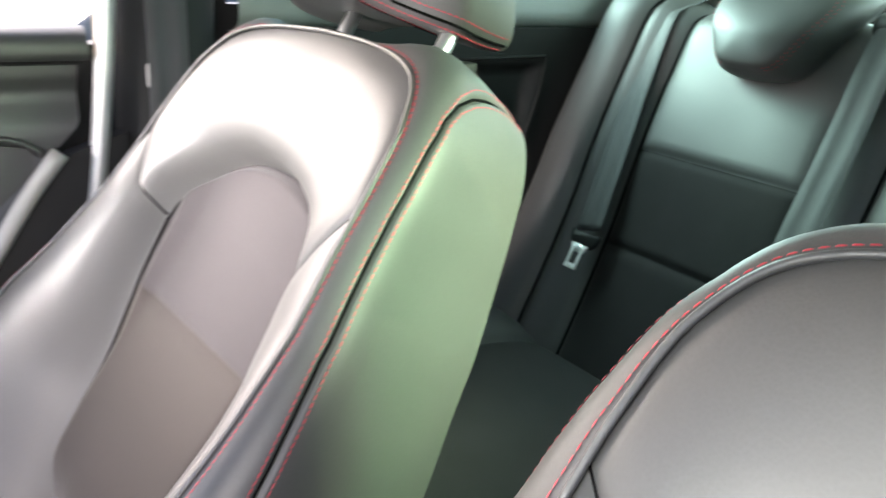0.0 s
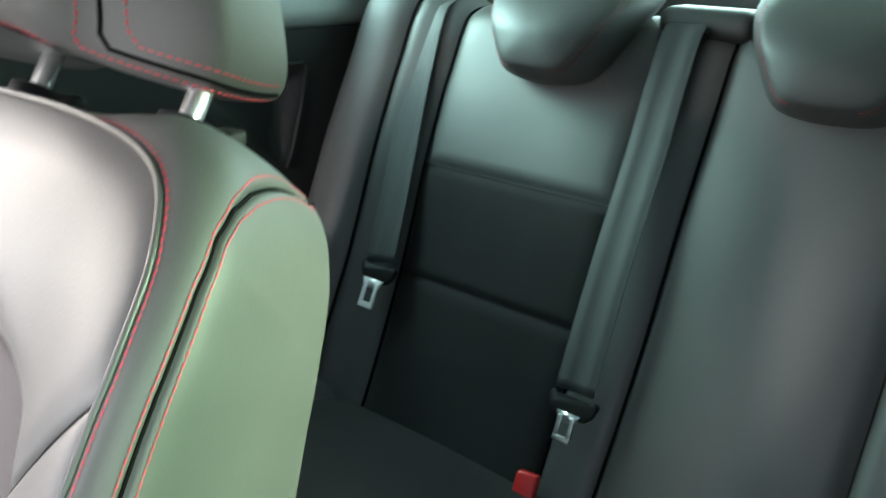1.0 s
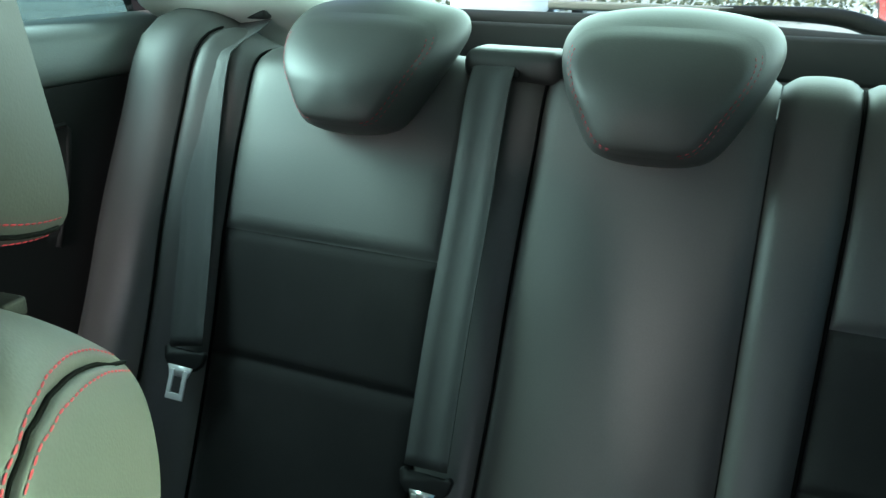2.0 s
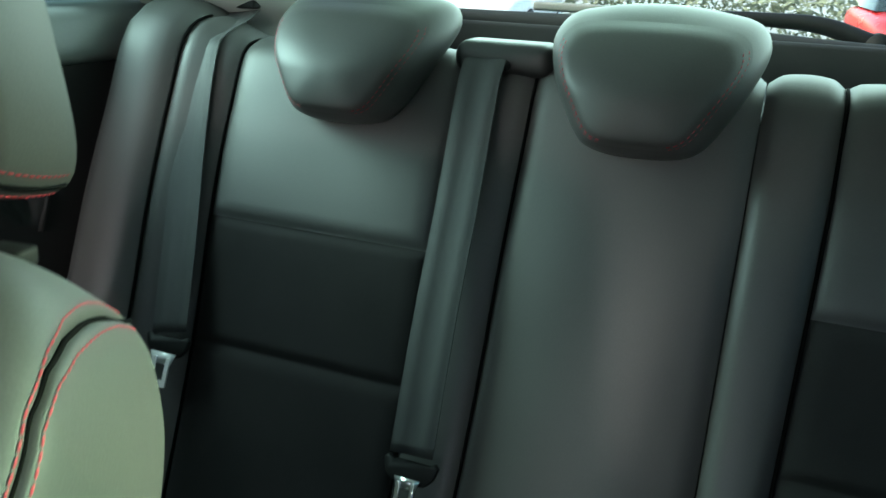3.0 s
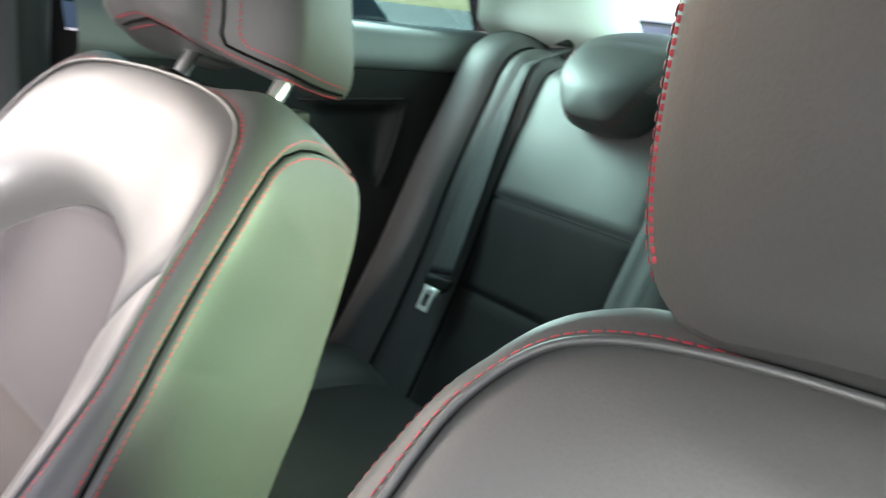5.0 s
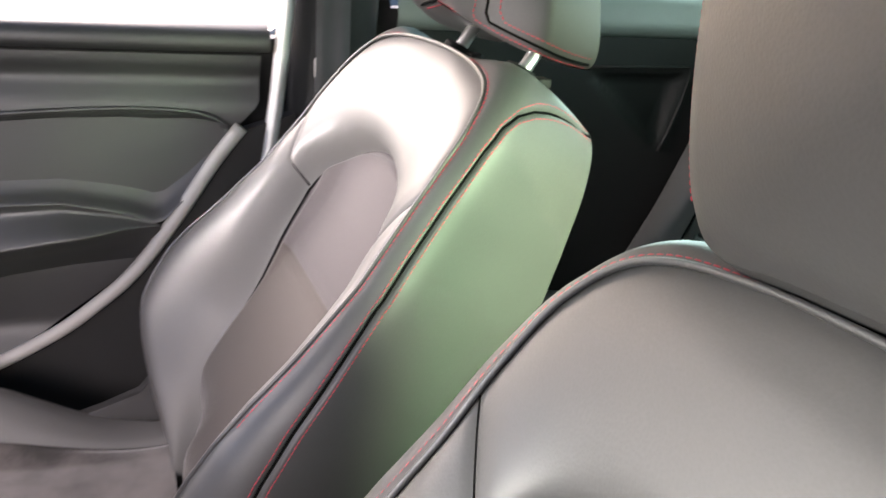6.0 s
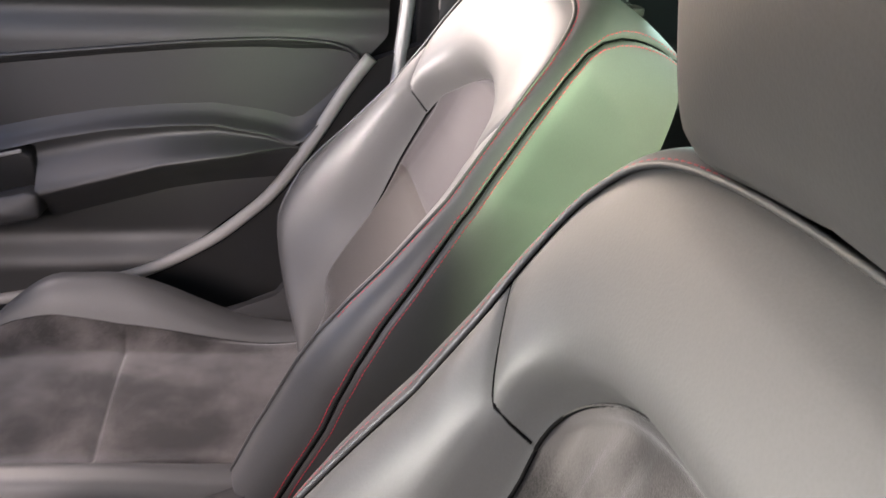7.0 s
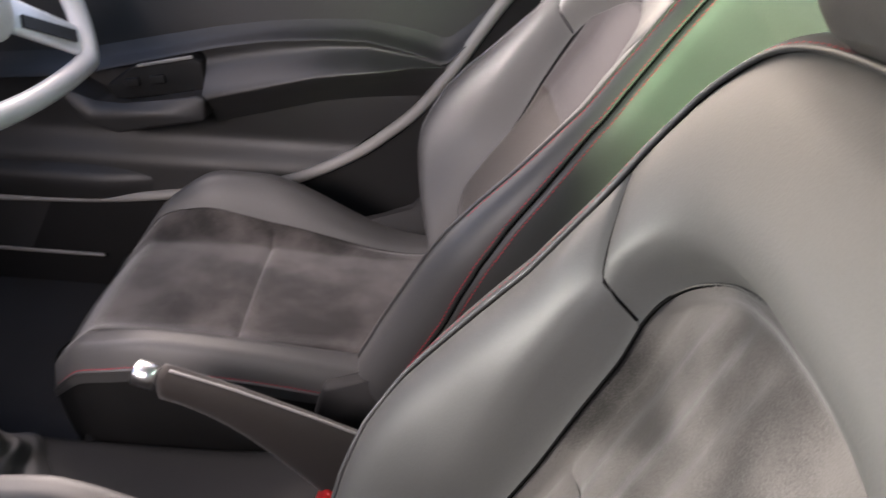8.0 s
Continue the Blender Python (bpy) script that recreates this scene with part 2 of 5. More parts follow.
# Each side: lower panel, window rail, pillars.
def side_wall(name, x, s, door):
    """s: +1 where the inside looks towards +x."""
    o = -0.05 * s
    bm = bmesh.new()
    slab(bm, [(x, 0.40, 0.13), (x, 1.75, 0.13), (x, 1.75, 0.93), (x, 0.40, 0.93)], (o, 0, 0))
    slab(bm, [(x, 0.40, 0.93), (x, 0.56, 0.93), (x + 0.03 * s, 0.50, 1.25), (x + 0.03 * s, 0.38, 1.25)], (o, 0, 0))
    slab(bm, [(x, 1.30, 0.93), (x, 1.75, 0.93), (x + 0.08 * s, 1.42, 1.22), (x + 0.03 * s, 1.16, 1.22)], (o, 0, 0))
    slab(bm, [(x + 0.03 * s, -0.3, 1.20), (x + 0.03 * s, 1.45, 1.20), (x + 0.05 * s, 1.45, 1.26), (x + 0.05 * s, -0.3, 1.26)], (o, 0, 0))
    slab(bm, [(x, -1.0, 0.80), (x, -0.92, 0.80), (x + 0.03 * s, -0.22, 1.25), (x + 0.03 * s, -0.3, 1.25)], (o, 0, 0))
    slab(bm, [(x, -1.2, 0.13), (x, 0.40, 0.13), (x, 0.40, 0.20), (x, -1.2, 0.20)], (o, 0, 0))
    if door:
        slab(bm, [(x, -1.2, 0.20), (x, 0.40, 0.20), (x, 0.40, 0.88), (x, -1.2, 0.80)], (o, 0, 0))
    setting(name, bm, PLASTIC, "dark inner side of the car body", "wall")


side_wall("wall_west", IN_L, 1, True)
# passenger door is unseen; built shut to hold back and shape the side light
side_wall("wall_east", IN_R, -1, True)
bm = bmesh.new()
box(bm, (1.5, 0.05, 0.75), (0.03, -1.15, 0.45))
setting("wall_south", bm, PLASTIC, "dark bulkhead behind the dashboard", "wall")
bm = bmesh.new()
box(bm, (1.46, 0.05, 0.76), (0.03, 1.72, 0.52))
setting("wall_north", bm, PLASTIC, "dark lower tailgate lining", "wall")

# Panes.
def pane(name, ring, material, label, thick=0.004):
    ring = [Vector(p) for p in ring]
    n = (ring[1] - ring[0]).cross(ring[2] - ring[0]).normalized() * thick
    bm = bmesh.new()
    slab(bm, ring, n)
    ob = setting(name, bm, material, label, "window")
    return ob


pane("window_1", [(-0.745, 0.53, 0.965), (-0.745, 1.26, 0.965), (-0.71, 1.16, 1.21), (-0.71, 0.50, 1.21)], QUARTER_GLASS, "green tinted rear quarter window pane")
pane("window_2", [(0.775, 0.53, 0.955), (0.775, 1.25, 0.955), (0.745, 1.15, 1.21), (0.745, 0.50, 1.21)], GREEN_GLASS, "green tinted rear quarter window pane")
pane("window_3", [(-0.54, 1.63, 0.92), (0.60, 1.63, 0.92), (0.54, 1.42, 1.22), (-0.48, 1.42, 1.22)], REAR_GLASS, "green tinted rear window pane")
pane("window_4", [(-0.715, -0.88, 0.87), (-0.715, 0.40, 0.885), (-0.685, 0.38, 1.21), (-0.685, -0.30, 1.21)], CLEAR_GLASS, "clear driver door window pane")
# unseen pane, added with the shut passenger door
pane("window_6", [(0.785, -0.88, 0.87), (0.785, 0.40, 0.885), (0.755, 0.38, 1.21), (0.755, -0.30, 1.21)], CLEAR_GLASS, "clear pane in the unseen passenger door")
pane("window_5", [(-0.66, -1.05, 0.83), (0.72, -1.05, 0.83), (0.68, -0.27, 1.24), (-0.62, -0.27, 1.24)], CLEAR_GLASS, "clear sloping windscreen pane")

# Rear side trim under the quarter windows, with its dark lower panel and recess.
for s, x, tag in ((1, -0.735, "trim_1"), (-1, 0.775, "trim_2")):
    bm = bmesh.new()
    prof = [(0.0, 0.895), (0.035, 0.902), (0.052, 0.915), (0.050, 0.940), (0.042, 0.962), (0.026, 0.974), (0.0, 0.977)]
    pts = curve([(a, b, 0) for a, b in prof], 20)
    grid(bm, lambda v, k: (x + s * pts[k].x, v, pts[k].y), even(24, 0.56, 1.42), range(20))
    setting(tag, bm, TRIM_GREY, "grey plastic window-ledge trim over the rear side panel", "trim", False)
    bm = bmesh.new()

    def side_face(y, z):
        d = 0.042 + 0.006 * smooth(0.5, 0.85, z)
        # a slanting triangular hollow
        e = min((0.852 - z) / 0.01, (y - 0.875 - (0.852 - z) * 1.15) / 0.012, (1.068 - (0.852 - z) * 0.30 - y) / 0.012)
        d -= 0.022 * smooth(0, 1.6, e)
        return (x + s * d, y, z)

    grid(bm, side_face, even(90, 0.56, 1.42), even(80, 0.2, 0.905))
    setting("trim_3" if s > 0 else "trim_4", bm, PLASTIC, "black moulded rear side panel with a slanting hollow", "trim", False)

for s, x, tag in ((1, -0.735, "trim_13"), (-1, 0.775, "trim_14")):
    bm = bmesh.new()
    tri = [(0.872, 0.856), (0.97, 0.8585), (1.066, 0.860), (1.071, 0.852), (1.060, 0.80), (1.043, 0.745), (1.030, 0.716)]
    tube(bm, [(x + s * 0.0475, y, z) for y, z in tri], 0.0032, 8)
    setting(tag, bm, PLASTIC, "black raised edge round the hollow", "trim", False)

# Pillar trims at the back, with the slot that the belt comes out of.
for s, x, tag in ((1, -0.735, "trim_5"), (-1, 0.775, "trim_6")):
    bm = bmesh.new()

    def pillar(u, v):
        y0 = 1.222 + 0.085 * (1 - smooth(0.935, 1.0, v)) - 0.02 * smooth(1.0, 1.2, v)
        deep = 0.23 - 0.13 * smooth(0.95, 1.2, v)
        ang = u * math.pi / 2
        return (x + s * (0.03 + deep * math.sin(ang) ** 0.9), y0 + 0.16 * (1 - math.cos(ang)) + 0.02 * u, v)

    grid(bm, pillar, even(24), even(24, 0.925, 1.22))
    setting(tag, bm, TRIM_LIGHT, "pale pillar trim behind the rear seat", "trim", False)

# Parcel shelf, felt lining and tailgate edge.
shelf = thing("parcel_shelf", (0.03, 1.43, 0.895))
tagged(shelf, "black felt parcel shelf below the rear window", "shelf")
for name, size, at in (("shelf_board", (1.30, 0.32, 0.018), (0, 0, -0.009)), ("front_lip", (1.30, 0.018, 0.06), (0, -0.165, -0.035)), ("rear_edge", (1.30, 0.02, 0.06), (0, 0.155, 0.031))):
    bm = bmesh.new()
    box(bm, size, at, 0.006)
    part(name, bm, FELT, shelf)
bm = bmesh.new()
tube(bm, curve([(-0.58, 1.575, 0.96), (-0.38, 1.60, 0.956), (-0.18, 1.605, 0.957), (0.0, 1.605, 0.953), (0.25, 1.60, 0.943), (0.64, 1.575, 0.945)], 40), 0.016, 10)
setting("trim_7", bm, FELT, "black felt edge below the rear window", "trim", False)
wiper = thing("rear_wiper", (0.0, 1.665, 0.975))
bm = bmesh.new()
tube(bm, curve([(0.22, 0.0, -0.022), (0.15, 0.004, 0.0), (0.07, 0.006, 0.004), (-0.02, 0.006, 0.004)], 16), lambda t: 0.014 - 0.006 * t, 10)
part("wiper_arm", bm, PLASTIC, wiper)
bm = bmesh.new()
box(bm, (0.34, 0.010, 0.014), (-0.11, 0.004, 0.004), 0.004)
part("wiper_blade", bm, SEAL, wiper, "grey rubber blade")
bm = bmesh.new()
tube(bm, [(0.225, -0.02, -0.025), (0.225, 0.02, -0.025)], 0.020, 16)
part("wiper_hub", bm, PLASTIC, wiper)
tagged(wiper, "black rear wiper resting on the glass", "wiper")

# Dashboard and steering column, behind the seats' front.
bm = bmesh.new()
prof = curve([(-1.1, 0.84, 0), (-0.85, 0.86, 0), (-0.68, 0.83, 0), (-0.63, 0.76, 0), (-0.66, 0.62, 0), (-0.72, 0.48, 0), (-0.80, 0.36, 0), (-0.82, 0.2, 0)], 30)
grid(bm, lambda u, k: (u, prof[k].x, prof[k].y), even(20, -0.70, 0.76), range(30))
tagged(part("dashboard", bm, PLASTIC, None, "black moulded plastic dashboard below the windscreen"), category="dashboard")

# Driver's door: lining in parts.
XD = -0.662
TOP = [(-0.912, 0.680), (-0.512, 0.730), (-0.060, 0.771), (0.088, 0.783), (0.188, 0.787), (0.263, 0.783), (0.298, 0.773), (0.316, 0.754)]
UP = [(-0.912, 0.533), (-0.412, 0.575), (-0.262, 0.612), (-0.160, 0.636), (-0.072, 0.651), (0.018, 0.658), (0.088, 0.659), (0.168, 0.643), (0.216, 0.625), (0.258, 0.669), (0.316, 0.748)]
LOW = [(-0.182, 0.557), (-0.086, 0.581), (0.008, 0.605), (0.088, 0.617), (0.168, 0.624), (0.217, 0.624)]
door = thing("door_1", (-0.68, 0.0, 0.2))
tagged(door, "dark grey moulded driver's door lining, closed", "door", kind="structure")


def door_part(name, bm, material, label="", flat=False):
    ob = part(name, bm, material, None, label, flat)
    ob.parent, ob.matrix_parent_inverse = door, Matrix.Translation((0.68, 0, -0.2))
    return ob


bm = bmesh.new()


def card(y, z):
    y1 = min(y, interp(z, [(0.150, -0.612), (0.330, -0.512), (0.396, -0.082), (0.454, 0.048), (0.554, 0.178), (0.763, 0.328), (0.794, 0.358), (0.890, 0.363)]))
    d = 0.016 * smooth(0.43, 0.58, z) * smooth(0.835, 0.785, z)
    d += 0.012 * smooth(0.83, 0.85, z)
    d += 0.03 * smooth(0.47, 0.41, z)
    return (XD - 0.022 + d, y1, z)


grid(bm, card, even(70, -1.0, 0.38), even(70, 0.22, 0.862))
door_part("door_card", bm, PLASTIC_GREY)
bm = bmesh.new()
rail = curve([(-0.03, 0.895, 0), (0.004, 0.868, 0), (0.012, 0.882, 0), (0.004, 0.897, 0), (-0.02, 0.905, 0), (-0.04, 0.904, 0)], 14)
grid(bm, lambda y, k: (XD + rail[k].x, y, rail[k].y - 0.03 * smooth(0.0, -0.9, y)), even(30, -1.0, 0.373), range(14))
door_part("window_rail", bm, PLASTIC_GREY, "soft grey padded rail under the window")
bm = bmesh.new()


def insert_face(y, t):
    a, b = interp(y, UP), interp(y, TOP)
    z = a + (b - a) * t
    edge = min(t, 1 - t, (0.316 - y) / 0.1)
    return (XD + 0.004 - 0.014 * smooth(0.0, 0.12, edge) + 0.016 * smooth(0.35, 0.0, t), y, z)


grid(bm, insert_face, even(80, -0.9, 0.314), edged(20, 0.08))
door_part("door_insert", bm, PLASTIC_GREY, "recessed dark grey panel with an arched top")
bm = bmesh.new()
for src, r in ((TOP, 0.0035),):
    tube(bm, curve([(XD + 0.004, y, z + 0.002) for y, z in src] + [(XD + 0.002, 0.308, 0.732), (XD, 0.258, 0.671), (XD, 0.218, 0.626)], 80), r, 8)
door_part("insert_edge", bm, PLASTIC_GREY)
bm = bmesh.new()


def arm(y, t):
    a, b = interp(y, UP), interp(y, LOW)
    fade = smooth(0.228, 0.09, y)
    if t <= 1:
        return (XD + 0.019 + fade * (0.036 * smooth(0.15, 1.0, t) - 0.006 * math.sin(math.pi * t)), y, a + (b - a) * t)
    k = t - 1
    return (XD + 0.019 + 0.036 * fade - (0.025 + 0.036 * fade) * k ** 1.5, y, b - 0.008 * math.sin(min(1, k * 2) * math.pi / 2) - 0.05 * k * k)


grid(bm, arm, even(50, -0.182, 0.216), even(16, 0, 1) + even(10, 1.05, 2))
door_part("armrest", bm, PLASTIC_GREY, "moulded dark grey armrest swelling out of the lining")
bm = bmesh.new()
pod = [(-0.387, 0.506), (-0.332, 0.492), (-0.177, 0.524), (-0.174, 0.562), (-0.192, 0.567), (-0.312, 0.541), (-0.362, 0.543), (-0.427, 0.578), (-0.432, 0.562)]
slab(bm, [(XD - 0.02, y, z) for y, z in pod], (0.085, 0, 0))
bmesh.ops.bevel(bm, geom=list(bm.edges), offset=0.006, segments=3, profile=0.5, affect="EDGES")
door_part("pull_handle", bm, PLASTIC_GREY, "grey pull handle below the switches")
bm = bmesh.new()
slab(bm, [(XD - 0.02, y, z) for y, z in [(-0.342, 0.538), (-0.182, 0.562), (-0.184, 0.613), (-0.204, 0.623), (-0.307, 0.600), (-0.357, 0.564)]], (0.05, 0, 0))
bmesh.ops.bevel(bm, geom=list(bm.edges), offset=0.006, segments=3, profile=0.5, affect="EDGES")
switch_panel = door_part("switch_panel", bm, PLASTIC, "black window switch panel")
bm = bmesh.new()
box(bm, (0.004, 0.10, 0.006), (XD + 0.032, -0.247, 0.612), 0.0018, turn=pose(0, 0, 0, 12))
door_part("switch_bezel", bm, SEAL, "grey edge over the switch panel")
for k in range(2):
    bm = bmesh.new()
    box(bm, (0.008, 0.026, 0.016), (XD + 0.033, -0.307 + 0.045 * k, 0.573 + 0.008 * k), 0.003, turn=pose(0, 0, 0, 10))
    door_part("window_switch", bm, PLASTIC)
bm = bmesh.new()
grid(bm, lambda y, t: (XD + 0.018 - 0.03 * smooth(0.55, 1.0, t) + 0.012 * math.sin(t * 3.1) - 0.06 * smooth(-0.42, -0.15, y), y, 0.338 + 0.085 * t + 0.05 * smooth(-0.3, 0.0, y)), even(30, -0.8, -0.15), even(10))
door_part("door_pocket", bm, PLASTIC_GREY)

# The rubber seal that follows the doorway, and the light edge of the pillar.
bm = bmesh.new()
line = curve([(-0.65, 0.331, 0.765), (-0.65, 0.293, 0.716), (-0.65, 0.238, 0.633), (-0.65, 0.180, 0.556), (-0.65, 0.128, 0.508), (-0.65, 0.052, 0.454), (-0.65, -0.072, 0.398), (-0.65, -0.262, 0.361), (-0.65, -0.475, 0.337), (-0.65, -0.912, 0.319)], 90)
tube(bm, line, lambda t: 0.0105 - 0.004 * smooth(0.45, 0.8, t), 10)
setting("trim_8", bm, SEAL, "grey rubber door seal curving from the pillar to the sill", "trim", False)
bm = bmesh.new()
tube(bm, curve([(-0.66, 0.360, 0.66), (-0.66, 0.377, 0.77), (-0.66, 0.393, 0.90), (-0.66, 0.402, 1.0), (-0.65, 0.416, 1.2)], 40), 0.011, 10)
setting("trim_9", bm, SILVER, "pale grey strip on the edge of the door pillar", "trim", False)
bm = bmesh.new()
grid(bm, lambda a, z: (-0.70 + 0.055 * math.sin(a * math.pi) ** 0.5, 0.402 + 0.13 * a + 0.04 * (z - 0.9), z), even(20), even(20, 0.2, 1.2))
setting("trim_10", bm, PLASTIC, "black door pillar lining", "trim", False)
bm = bmesh.new()
slab(bm, [(-0.655, y, z) for y, z in [(-1.0, 0.15), (0.42, 0.15), (0.408, 0.784), (0.331, 0.757), (0.238, 0.623), (0.180, 0.545), (0.128, 0.498), (0.052, 0.444), (-0.072, 0.388), (-0.262, 0.350), (-1.012, 0.308)]], (-0.03, 0, 0))
setting("trim_11", bm, PLASTIC, "black sill lining below the doorway", "trim")
bm = bmesh.new()
box(bm, (0.006, 0.9, 0.006), (-0.64, -0.87, 0.226), 0.002)
setting("trim_12", bm, SEAL, "thin grey line along the sill", "trim")
# belt guide on the pillar
guide = thing("belt_guide", (-0.64, 0.457, 0.852))
bm = bmesh.new()
box(bm, (0.012, 0.05, 0.03), (0, 0, 0), 0.005)
part("guide_plate", bm, SEAL, guide)
bm = bmesh.new()
ribbon(bm, [(0.004, 0.0, 0.3), (0.006, 0.0, 0.1), (0.008, 0.0, 0.0), (0.012, -0.01, -0.2), (0.02, -0.03, -0.5)], 0.047, (0, 1, 0))
part("strap", bm, WEBBING, guide)
tagged(guide, "black front seat belt with its guide on the door pillar", "seat belt")

# ---- front seats ----
REC = radians(30.9)
UPV, FWV = Vector((0, math.sin(REC), math.cos(REC))), Vector((0, -math.cos(REC), math.sin(REC)))


def loc(u, v, w):
    return Vector((u, 0, 0)) + UPV * v + FWV * w


# half width and front depth of the backrest, by height along it
RIGHT = [(0.1584, -0.0583), (0.184, -0.0194), (0.208, 0.0778), (0.2243, 0.1847), (0.226, 0.2819), (0.2157, 0.3694), (0.2054, 0.4374), (0.2003, 0.4909), (0.19, 0.5375), (0.1609, 0.5735), (0.0984, 0.59), (0.0, 0.5949)]
WIDE = sorted((v, u) for u, v in RIGHT)
EDGE = [(-0.0583, 0.0), (-0.0194, 0.0355), (0.0486, 0.044), (0.1166, 0.0487), (0.155, 0.0510), (0.1944, 0.0492), (0.24, 0.0410), (0.2916, 0.0275), (0.3694, 0.0085), (0.4374, 0.0), (0.486, -0.005), (0.5395, -0.012), (0.5735, -0.018), (0.5949, -0.022)]
MID = [(-0.06, 0.0), (0.1, -0.018), (0.25, -0.036), (0.38, -0.046), (0.44, -0.042), (0.50, -0.036)]
YOKE = [(0.36, -0.016), (0.50, -0.012), (0.56, -0.013), (0.595, -0.021)]
ARCH = [0.124, 0.466, 2.1, -0.008, 0.432, 0.400]    # the arch over the insert: half width, top, roundness, middle, and the feet on both sides


# how far the side swells out behind the piping and how far back its seam lies, by height, and how soon it is out
BAND = [[(0.0, 0.024)], [(0.0, 0.08)], 0.22, [(0.0, 2.0)]]
TIP = [0.0]    # 1 where the bolster on the door's side ends in a rounded tip above the cushion


def tip_width(v):
    return 1 + TIP[0] * (0.10 * smooth(0.30, 0.18, v) - 0.62 * smooth(0.13, -0.03, v))


def face_w(u, v):
    h = max(0.02, interp(v, WIDE))
    if u < 0:
        h *= tip_width(v)
    a = min(1.0, abs(u) / h)
    edge = interp(v, EDGE)
    # deep inside the arch, then up to the yoke's level just outside it
    base = ARCH[4] + (ARCH[5] - ARCH[4]) * smooth(ARCH[0], -ARCH[0], u - ARCH[3])
    away = (abs(u - ARCH[3]) / ARCH[0]) ** ARCH[2] + (max(0.0, v - base) / (ARCH[1] - base)) ** ARCH[2]
    rise = smooth(0.95, 1.30, away) * smooth(base - 0.34, base + 0.01, v)
    mid = interp(v, MID) * (1 - rise) + interp(v, YOKE) * rise
    if u > 0:
        return mid + (edge - mid) * smooth(0.42 + 0.20 * TIP[0], 1.0, a)
    bow = (0.010 if TIP[0] else 0.013) * math.sin(math.pi * smooth(0.45, 1.0, a)) * smooth(0.5, 0.3, v)
    tip = 0.10 * TIP[0] * smooth(0.13, -0.04, v) * smooth(0.02, -0.07, u)
    return mid + (edge - mid) * smooth(0.50, 0.97, a) + bow - tip


def side_points(count):
    """The front edge from the foot on the +x side over the top to the other foot."""
    half = [(u, v, 0) for u, v in RIGHT]
    whole = half + [(-u, v, 0) for u, v in reversed(RIGHT[:-1])]
    pts = curve(whole, count)
    pts = [(p.x * (tip_width(p.y) * (1 - 0.26 * (1 - TIP[0]) * smooth(0.26, 0.03, p.y)) if p.x < 0 else 1), p.y) for p in pts]
    return [(u, v, face_w(u, v)) for u, v in pts]


NS = 481
FRONT = []


def rear_of(k):
    u, v, w = FRONT[k]
    t = smooth(0.38, 0.59, v)
    return (u * (0.875 + 0.085 * t), v + (0.016 - 0.026 * smooth(0.15, 0.06, abs(u))) * smooth(0.45, 0.58, v), -0.195 + 0.045 * t - 0.022 * smooth(0.36, 0.1, v))


def seam_q(k):
    """How far back the side seam runs, by place along the edge."""
    u, v, _ = FRONT[k]
    q = interp(v, BAND[1] + [(0.518, 0.105), (0.538, 0.135), (0.551, 0.20), (0.560, 0.32), (0.566, 0.48), (0.571, 0.70), (0.575, 1.0)])
    return min(1.0, q)


def side_at(k, q):
    a, b = Vector(FRONT[k]), Vector(rear_of(k))
    p0, p1 = Vector(FRONT[max(0, k - 1)]), Vector(FRONT[min(NS - 1, k + 1)])
    n = Vector(((p1 - p0).y, -(p1 - p0).x, 0)).normalized()
    # out fast behind the piping, then slowly in again towards the back
    out = math.sqrt(1 - (1 - q / BAND[2]) ** interp(FRONT[k][1], BAND[3])) if q < BAND[2] else 1 - ((q - BAND[2]) / (1 - BAND[2])) ** 1.5
    flat = smooth(0.15, 0.07, abs(FRONT[k][0])) * smooth(0.54, 0.57, FRONT[k][1])   # lower between the posts
    p = a.lerp(b, q) + n * (interp(FRONT[k][1], BAND[0]) * (1 - 0.79 * flat)) * out
    # the top falls away towards the back
    s = seam_q(k)
    slope = (seam_q(min(NS - 1, k + 2)) - seam_q(max(0, k - 2))) * 0.19 / max(1e-6, 4 * STEP)
    dip = 0.0038 * math.exp(-((q - s) * 0.19 / math.sqrt(1 + slope * slope) / 0.0020) ** 2) if s < 0.98 else 0.0
    return loc(*(p - n * dip))


STEP = 1.36 / (NS - 1)     # along the front edge


def beside_seam(rows, off):
    """A line on the side panel that keeps the distance off from the seam."""
    line = []
    for j in range(1, len(rows) - 1):
        k, way = rows[j], rows[1] - rows[0]
        dq = (seam_q(rows[j + 1]) - seam_q(rows[j - 1])) * 0.19 / 2
        size = math.hypot(STEP, dq)
        kk = k - way * off * dq / size / STEP
        q = seam_q(k) + off * STEP / size / 0.19
        if not (0.01 < q < 0.99 and 1 < kk < NS - 2):
            continue
        i = int(kk)
        line.append(side_at(i, q).lerp(side_at(i + 1, q), kk - i))
    return line


def inner_half(v, s=1):
    """Half width of the suede middle below the arch, on the side s."""
    if not TIP[0]:
        return interp(v, [(-0.06, 0.130), (0.2, 0.128), (0.30, 0.131), (0.42, ARCH[0])])
    if s > 0:
        return interp(v, [(-0.06, 0.128), (0.2, 0.120), (0.30, 0.127), (0.38, ARCH[0])])
    return interp(v, [(-0.06, 0.064), (-0.02, 0.068), (0.05, 0.090), (0.12, 0.116), (0.17, 0.126), (0.30, 0.135), (0.372, ARCH[0])])


def seam_dip(t, size, deep=0.005, width=0.007):
    d = min(t, 1 - t) * size
    return deep * math.exp(-(d / width) ** 2)


